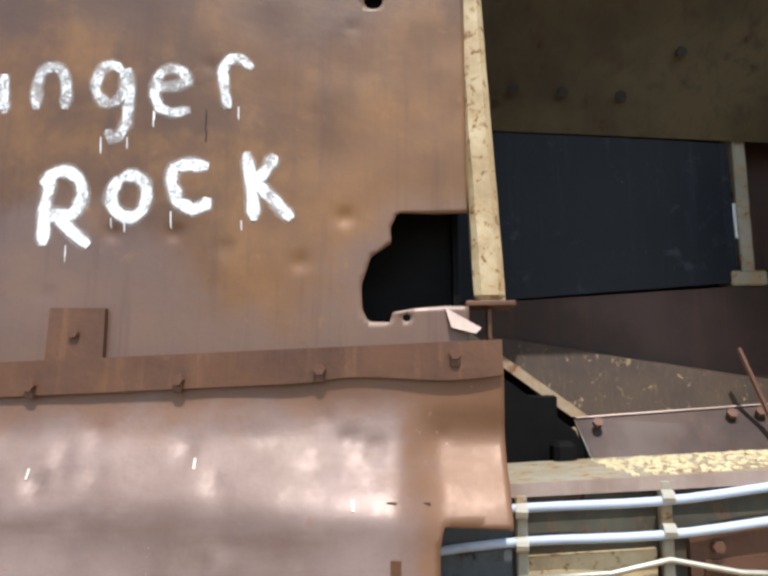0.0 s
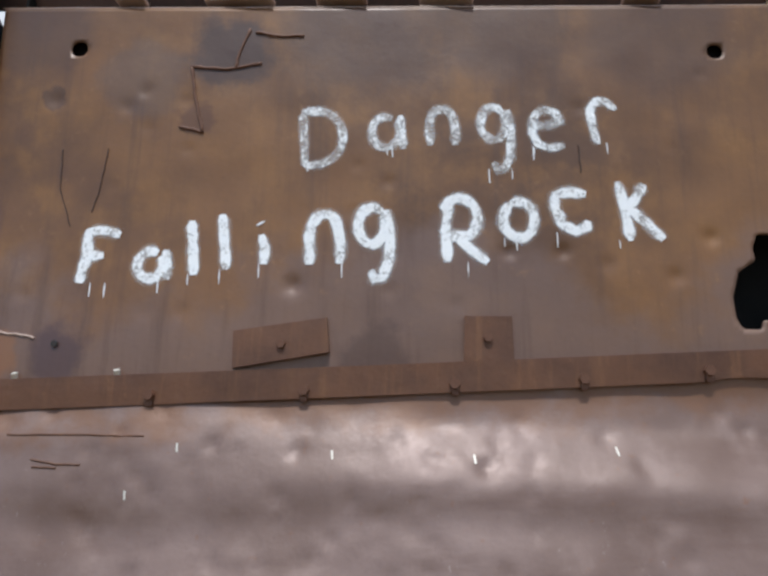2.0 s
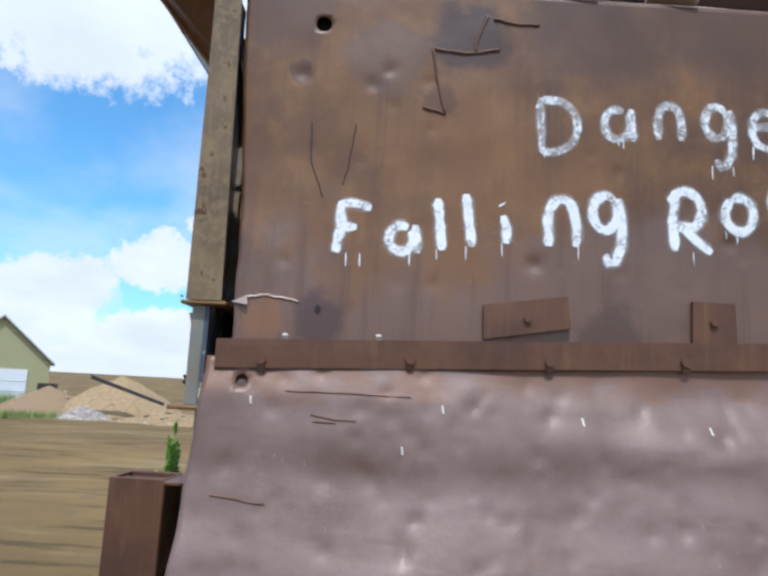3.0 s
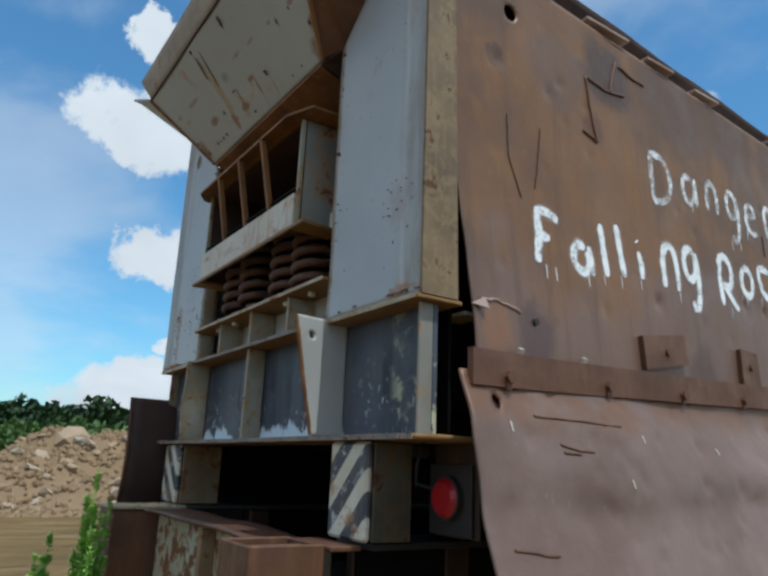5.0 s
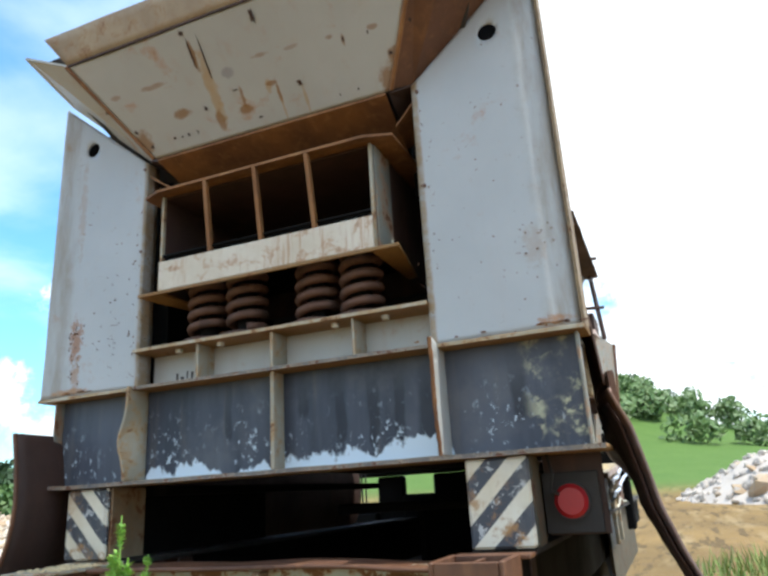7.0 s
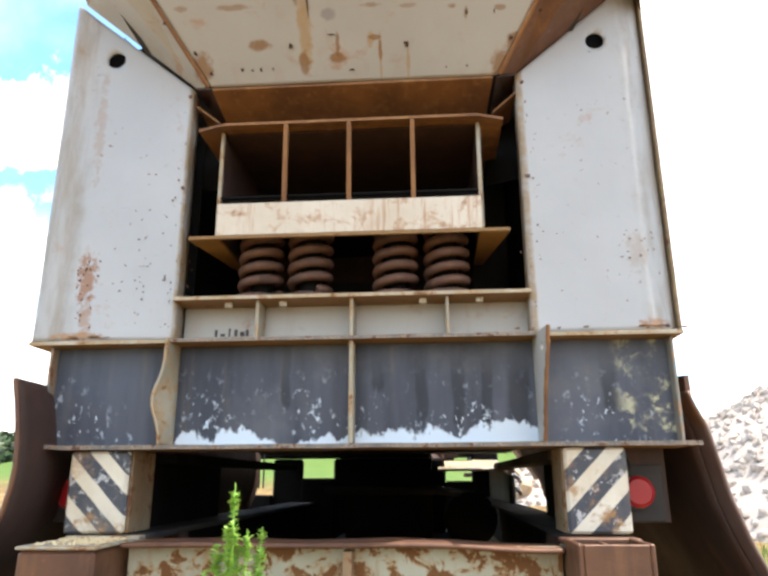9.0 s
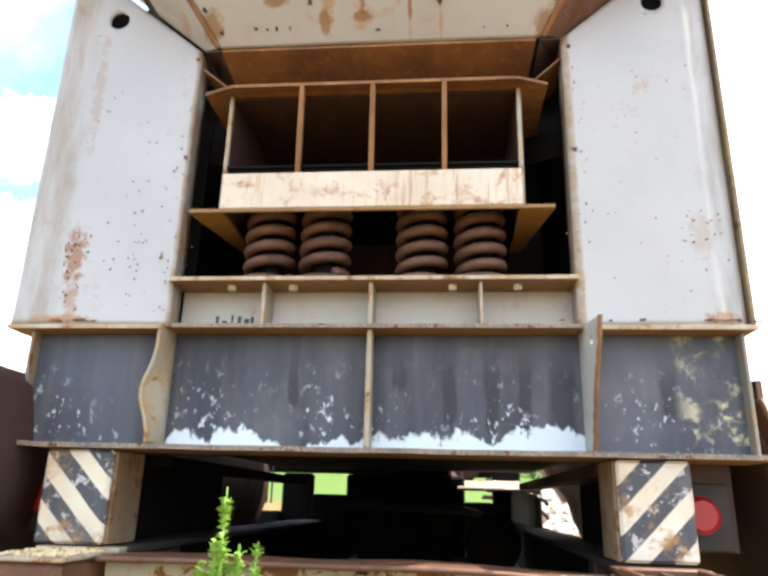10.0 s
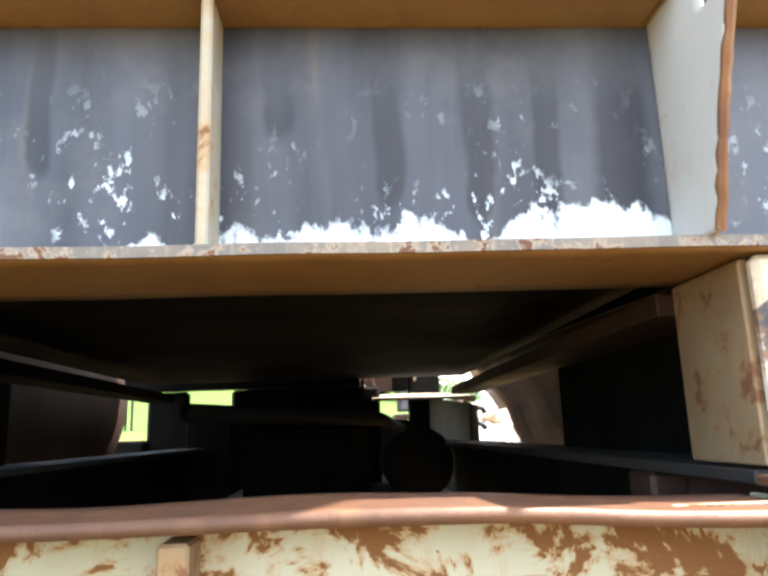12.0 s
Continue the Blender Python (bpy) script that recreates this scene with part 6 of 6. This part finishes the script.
part("apron_cheek", slab([(0.255, 3.972, 1.952), (0.39, 4.032, 1.735), (0.20, 4.032, 1.735)], (0, 0.012, 0)), M_GREYP, ap)
for y in (4.06, 4.62, 4.74):
    part("bolt", disc((0.31, y, 1.925 + 0.07 * (y - 4)), (1, 0, 0.6), 0.022, 0.024, 6), M_BOLT, ap)
part("apron_rod", tube([(0.34, 4.66, 2.25), (0.42, 4.76, 1.88)], 0.012, 6), M_BOLT, body)
part("ledge", slab([(0.36, 3.40, 1.735), (1.0, 3.40, 1.735), (1.0, 5.4, 1.862), (0.36, 5.4, 1.862)], (0, 0, 0.016)), M_CREAM, body, "sandy ledge with pale edge")
part("ledge_lip", slab([(1.001, 3.40, 1.712), (1.001, 5.4, 1.838), (1.001, 5.4, 1.882), (1.001, 3.40, 1.756)], (0.012, 0, 0)), M_LIP, body)
rng = random.Random(14)
bm = bmesh.new()
for _ in range(900):
    y, k = 4.0 + 1.3 * rng.random(), rng.random() ** 0.6
    bmesh.ops.create_icosphere(bm, subdivisions=1, radius=rng.uniform(0.003, 0.013), matrix=pose(0.985 - 0.55 * k, y, 1.752 + 0.0635 * (y - 3.4)) @ Matrix.Diagonal((1.5, 1.5, 0.6, 1)))
tagged(part("sand", bm, M_SANDTOP, body, "spilled sand and grit"), "", "", "", "stuff")
part("body_side", slab([(0.97, 3.30, 0.9), (0.97, 6.4, 0.9), (0.97, 6.4, 1.90), (0.97, 3.30, 1.70)], (-0.02, 0, 0)), M_UNDER, body, "rust-stained body side")
part("side_panel", slab([(0.985, 3.18, 1.20), (0.985, 3.60, 1.20), (0.985, 3.60, 1.72), (0.985, 3.18, 1.68)], (-0.012, 0, 0)), M_BLUEP, body, "grey-blue panel with dark chips")
part("side_band", slab([(1.0, 3.62, 1.40), (1.0, 4.056, 1.43), (1.0, 4.056, 1.572), (1.0, 3.62, 1.536)], (-0.028, 0, 0)), M_POSTC, body, "peeling cream band")
part("side_patch", slab([(1.0, 4.16, 1.42), (1.0, 5.0, 1.50), (1.0, 5.0, 1.70), (1.0, 4.16, 1.62)], (-0.028, 0, 0)), M_BAR, body)
pl = part("bolt_plate", slab([(1.012, 4.20, 1.47), (1.012, 4.40, 1.49), (1.012, 4.40, 1.56), (1.012, 4.20, 1.54)], (-0.010, 0, 0)), M_BAR, body)
part("bolt", disc((1.013, 4.24, 1.585), (1, 0, 0), 0.02, 0.02, 6), M_BOLT, pl)
# near-black wall added behind the guard; stands for shade in the torn hole
part("inner_close", box(-0.9, 0.9, 3.425, 3.445, 1.91, 3.6, 0), M_SHADE_BLACK, body)
part("inner_side", box(-0.02, 0.0, 3.45, 6.3, 1.90, 4.0, 0), M_DARKRUST, body)
# unseen roof added overhead to keep the sun out of the opening
part("unseen_roof", slab([(0.05, 3.40, 3.98), (1.06, 3.40, 4.02), (1.06, 5.6, 4.02), (0.05, 5.6, 3.98)], (0, 0, 0.02)), M_DARKRUST, body)
part("opening_end", box(-0.02, 0.60, 5.30, 5.32, 1.9, 4.0, 0), M_DARKRUST, body)
ec = part("end_column", box(-0.01, 0.135, 4.80, 4.86, 2.10, 3.30, 0.008), M_CREAM, body, "grey stained column")
part("end_patch", box(0.02, 0.125, 4.78, 4.799, 2.78, 2.95, 0.004), M_DOORW, ec)
part("end_foot", box(0.0, 0.16, 4.74, 4.90, 2.55, 2.62, 0.008), M_CREAM, ec)
part("front_flank", slab([(0.80, 5.0, 2.0), (0.93, 7.0, 2.0), (1.03, 7.0, 3.45), (0.98, 5.0, 3.24)], (-0.02, 0, 0)), M_GREYP, body, "grey body flank with rusty edge")
part("flank_edge", tube([(0.92, 7.0, 1.98), (1.035, 7.0, 3.46)], 0.03, 8), M_BAR, body)
part("flank_cap", box(0.70, 0.98, 5.0, 5.5, 3.25, 3.46, 0.01), M_DARKRUST, body)
part("step_box", box(0.86, 1.06, 8.0, 8.6, 1.80, 2.36, 0.02), M_FARGREY, body, "grey box beside the body")
part("step_rail", box(0.8, 1.2, 7.9, 8.7, 1.70, 1.76, 0.01), M_DARKRUST, body)
part("core_block", box(-0.9, 0.6, 6.3, 8.8, 1.9, 3.0, 0.03), M_SHADE_BLACK, body)
rail = thing("handrail", "dark bent pipe handrail on top of the crusher", "handrail")
part("post", tube([(1.03, 5.5, 3.25), (0.995, 5.5, 3.7), (0.929, 5.5, 4.66)], 0.026, 8), M_DARKRUST, rail)
part("top_bar", tube([(0.929, 5.5, 4.66), (0.88, 5.5, 4.70), (0.70, 5.5, 4.66)], 0.024, 8), M_DARKRUST, rail)
for z in (3.62, 4.22):
    part("cross_bar", tube([(0.80, 5.48, z + 0.02), (1.08, 5.48, z)], 0.020, 8), M_DARKRUST, rail)
part("bracket", slab([(0.76, 5.2, 3.62), (0.94, 5.2, 3.92), (0.80, 5.2, 4.1)], (0, 0.03, 0)), M_GREYP, rail)


def hose(z):
    t = thing("hose", "pale blue hose clipped along the crusher side", "hose", "side hoses")
    pts = [(1.035 + 0.004 * math.sin(i), 3.25 + 0.1 * i, z + 0.105 * (0.1 * i) + 0.010 * math.sin(i * 0.55)) for i in range(24)]
    part("hose_run", tube(pts, 0.015, 10), M_HOSE, t, "", True)
    for y in (3.625, 4.085):
        zz = z + 0.105 * (y - 3.25)
        part("clip", tube([(1.035, y - 0.02, zz), (1.035, y + 0.02, zz)], 0.024, 10), M_SHINY, t, "dull metal clip")
    return t


hose(1.648)
hose(1.545)
clips = thing("hose_bracket", "worn metal strap holding the hoses", "bracket")
for y in (3.63, 4.09):
    part("strap", box(0.975, 1.015, y - 0.018, y + 0.018, 1.2, 1.735 + 0.11 * (y - 3.63), 0.005), M_CREAM, clips)
wire = thing("cable", "grey cable hanging along the crusher side", "cable")
part("cable_run", tube([(1.03, 3.62, 1.48), (1.03, 3.9, 1.50), (1.03, 4.086, 1.545), (1.03, 4.3, 1.51), (1.03, 4.8, 1.50)], 0.010, 8), M_SHINY, wire, "", True)


# ---- weeds ----
def weed(name, x, y, base, top, rng, spread, branches, leaf):
    t = thing(name, "bright green leafy weed growing by the bumper", "weed", "weeds")
    stems, leaves, faces = bmesh.new(), [], []
    tips = [(0.0, 0.0, top)] + [(rng.uniform(-spread, spread), rng.uniform(-spread, spread) * 0.7, top - rng.uniform(0.08, 0.42) * (top - base) * 0.8) for _ in range(branches)]
    for i, (dx, dy, tz) in enumerate(tips):
        start = base if i == 0 else base + (tz - base) * rng.uniform(0.3, 0.6)
        pts = [(x + dx * k ** 0.7, y + dy * k ** 0.7, start + (tz - start) * k) for k in (0, 0.25, 0.5, 0.75, 1)]
        tube(pts, [0.006, 0.005, 0.0045, 0.0035, 0.002], 5, stems)
        n = int((tz - start) / 0.0018)
        for j in range(n):
            k = min(1.0, max(0.12, (int(rng.uniform(0.12 if i else 0.25, 1.0) * 13) + rng.gauss(0.5, 0.2)) / 13))
            p = Vector((x + dx * k ** 0.7, y + dy * k ** 0.7, start + (tz - start) * k))
            a = rng.uniform(0, 2 * math.pi)
            reach = leaf * (1.5 - 0.9 * k) * rng.uniform(0.5, 1.2)
            d = Vector((math.cos(a), math.sin(a), rng.uniform(0.0, 0.9))).normalized()
            sd = d.cross(Vector((0, 0, 1))).normalized() * reach * 0.44
            q = p + d * reach * 0.15
            v = len(leaves)
            leaves += [q, q + d * reach * 0.5 + sd + Vector((0, 0, 0.004)), q + d * reach, q + d * reach * 0.5 - sd + Vector((0, 0, 0.004))]
            faces.append((v, v + 1, v + 2, v + 3))
    tagged(part("stem", stems, M_WEED, t), "", "", "", "stuff")
    me = bpy.data.meshes.new("leaves")
    me.from_pydata([tuple(v) for v in leaves], [], faces)
    me.materials.append(M_WEED)
    new("leaves", me).parent = t
    return t


weed("weed", -0.292, -0.52, 0.0, 1.665, random.Random(2), 0.085, 16, 0.030)
weed("weed", -0.245, -0.53, 0.0, 1.53, random.Random(3), 0.06, 8, 0.030)
weed("weed", -0.34, -0.51, 0.0, 1.48, random.Random(6), 0.08, 12, 0.042)
weed("weed", -0.10, -0.55, 0.0, 1.36, random.Random(7), 0.07, 5, 0.028)
weed("weed", -1.35, -0.5, 0.0, 1.30, random.Random(9), 0.12, 8, 0.04)


def grass_patch(cx, cy, r, n, rng, h):
    verts, faces = [], []
    for _ in range(n):
        d, a = r * math.sqrt(rng.random()), rng.uniform(0, 6.283)
        x, y = cx + d * math.cos(a), cy + d * math.sin(a)
        z = ground_height(x, y)
        b = rng.uniform(0, 6.283)
        hh = h * rng.uniform(0.4, 1.2)
        w = 0.012 + 0.02 * h
        lx, ly = math.cos(b) * hh * 0.4, math.sin(b) * hh * 0.4
        i = len(verts)
        verts += [(x - w * math.sin(b), y + w * math.cos(b), z), (x + w * math.sin(b), y - w * math.cos(b), z), (x + lx, y + ly, z + hh)]
        faces.append((i, i + 1, i + 2))
    me = bpy.data.meshes.new("grass")
    me.from_pydata(verts, [], faces)
    me.materials.append(M_GRASS)
    tagged(new("grass", me), "rough green grass on the dirt", "grass", "", "stuff")


rng = random.Random(17)
grass_patch(5.5, 11, 4.0, 2500, rng, 0.35)
grass_patch(-43, -27.5, 4, 1200, rng, 0.55)
grass_patch(-12, -2.2, 1.6, 700, rng, 0.35)
grass_patch(-24, -3.2, 2, 500, rng, 0.5)
grass_patch(-55, -36, 5, 900, rng, 1.2)
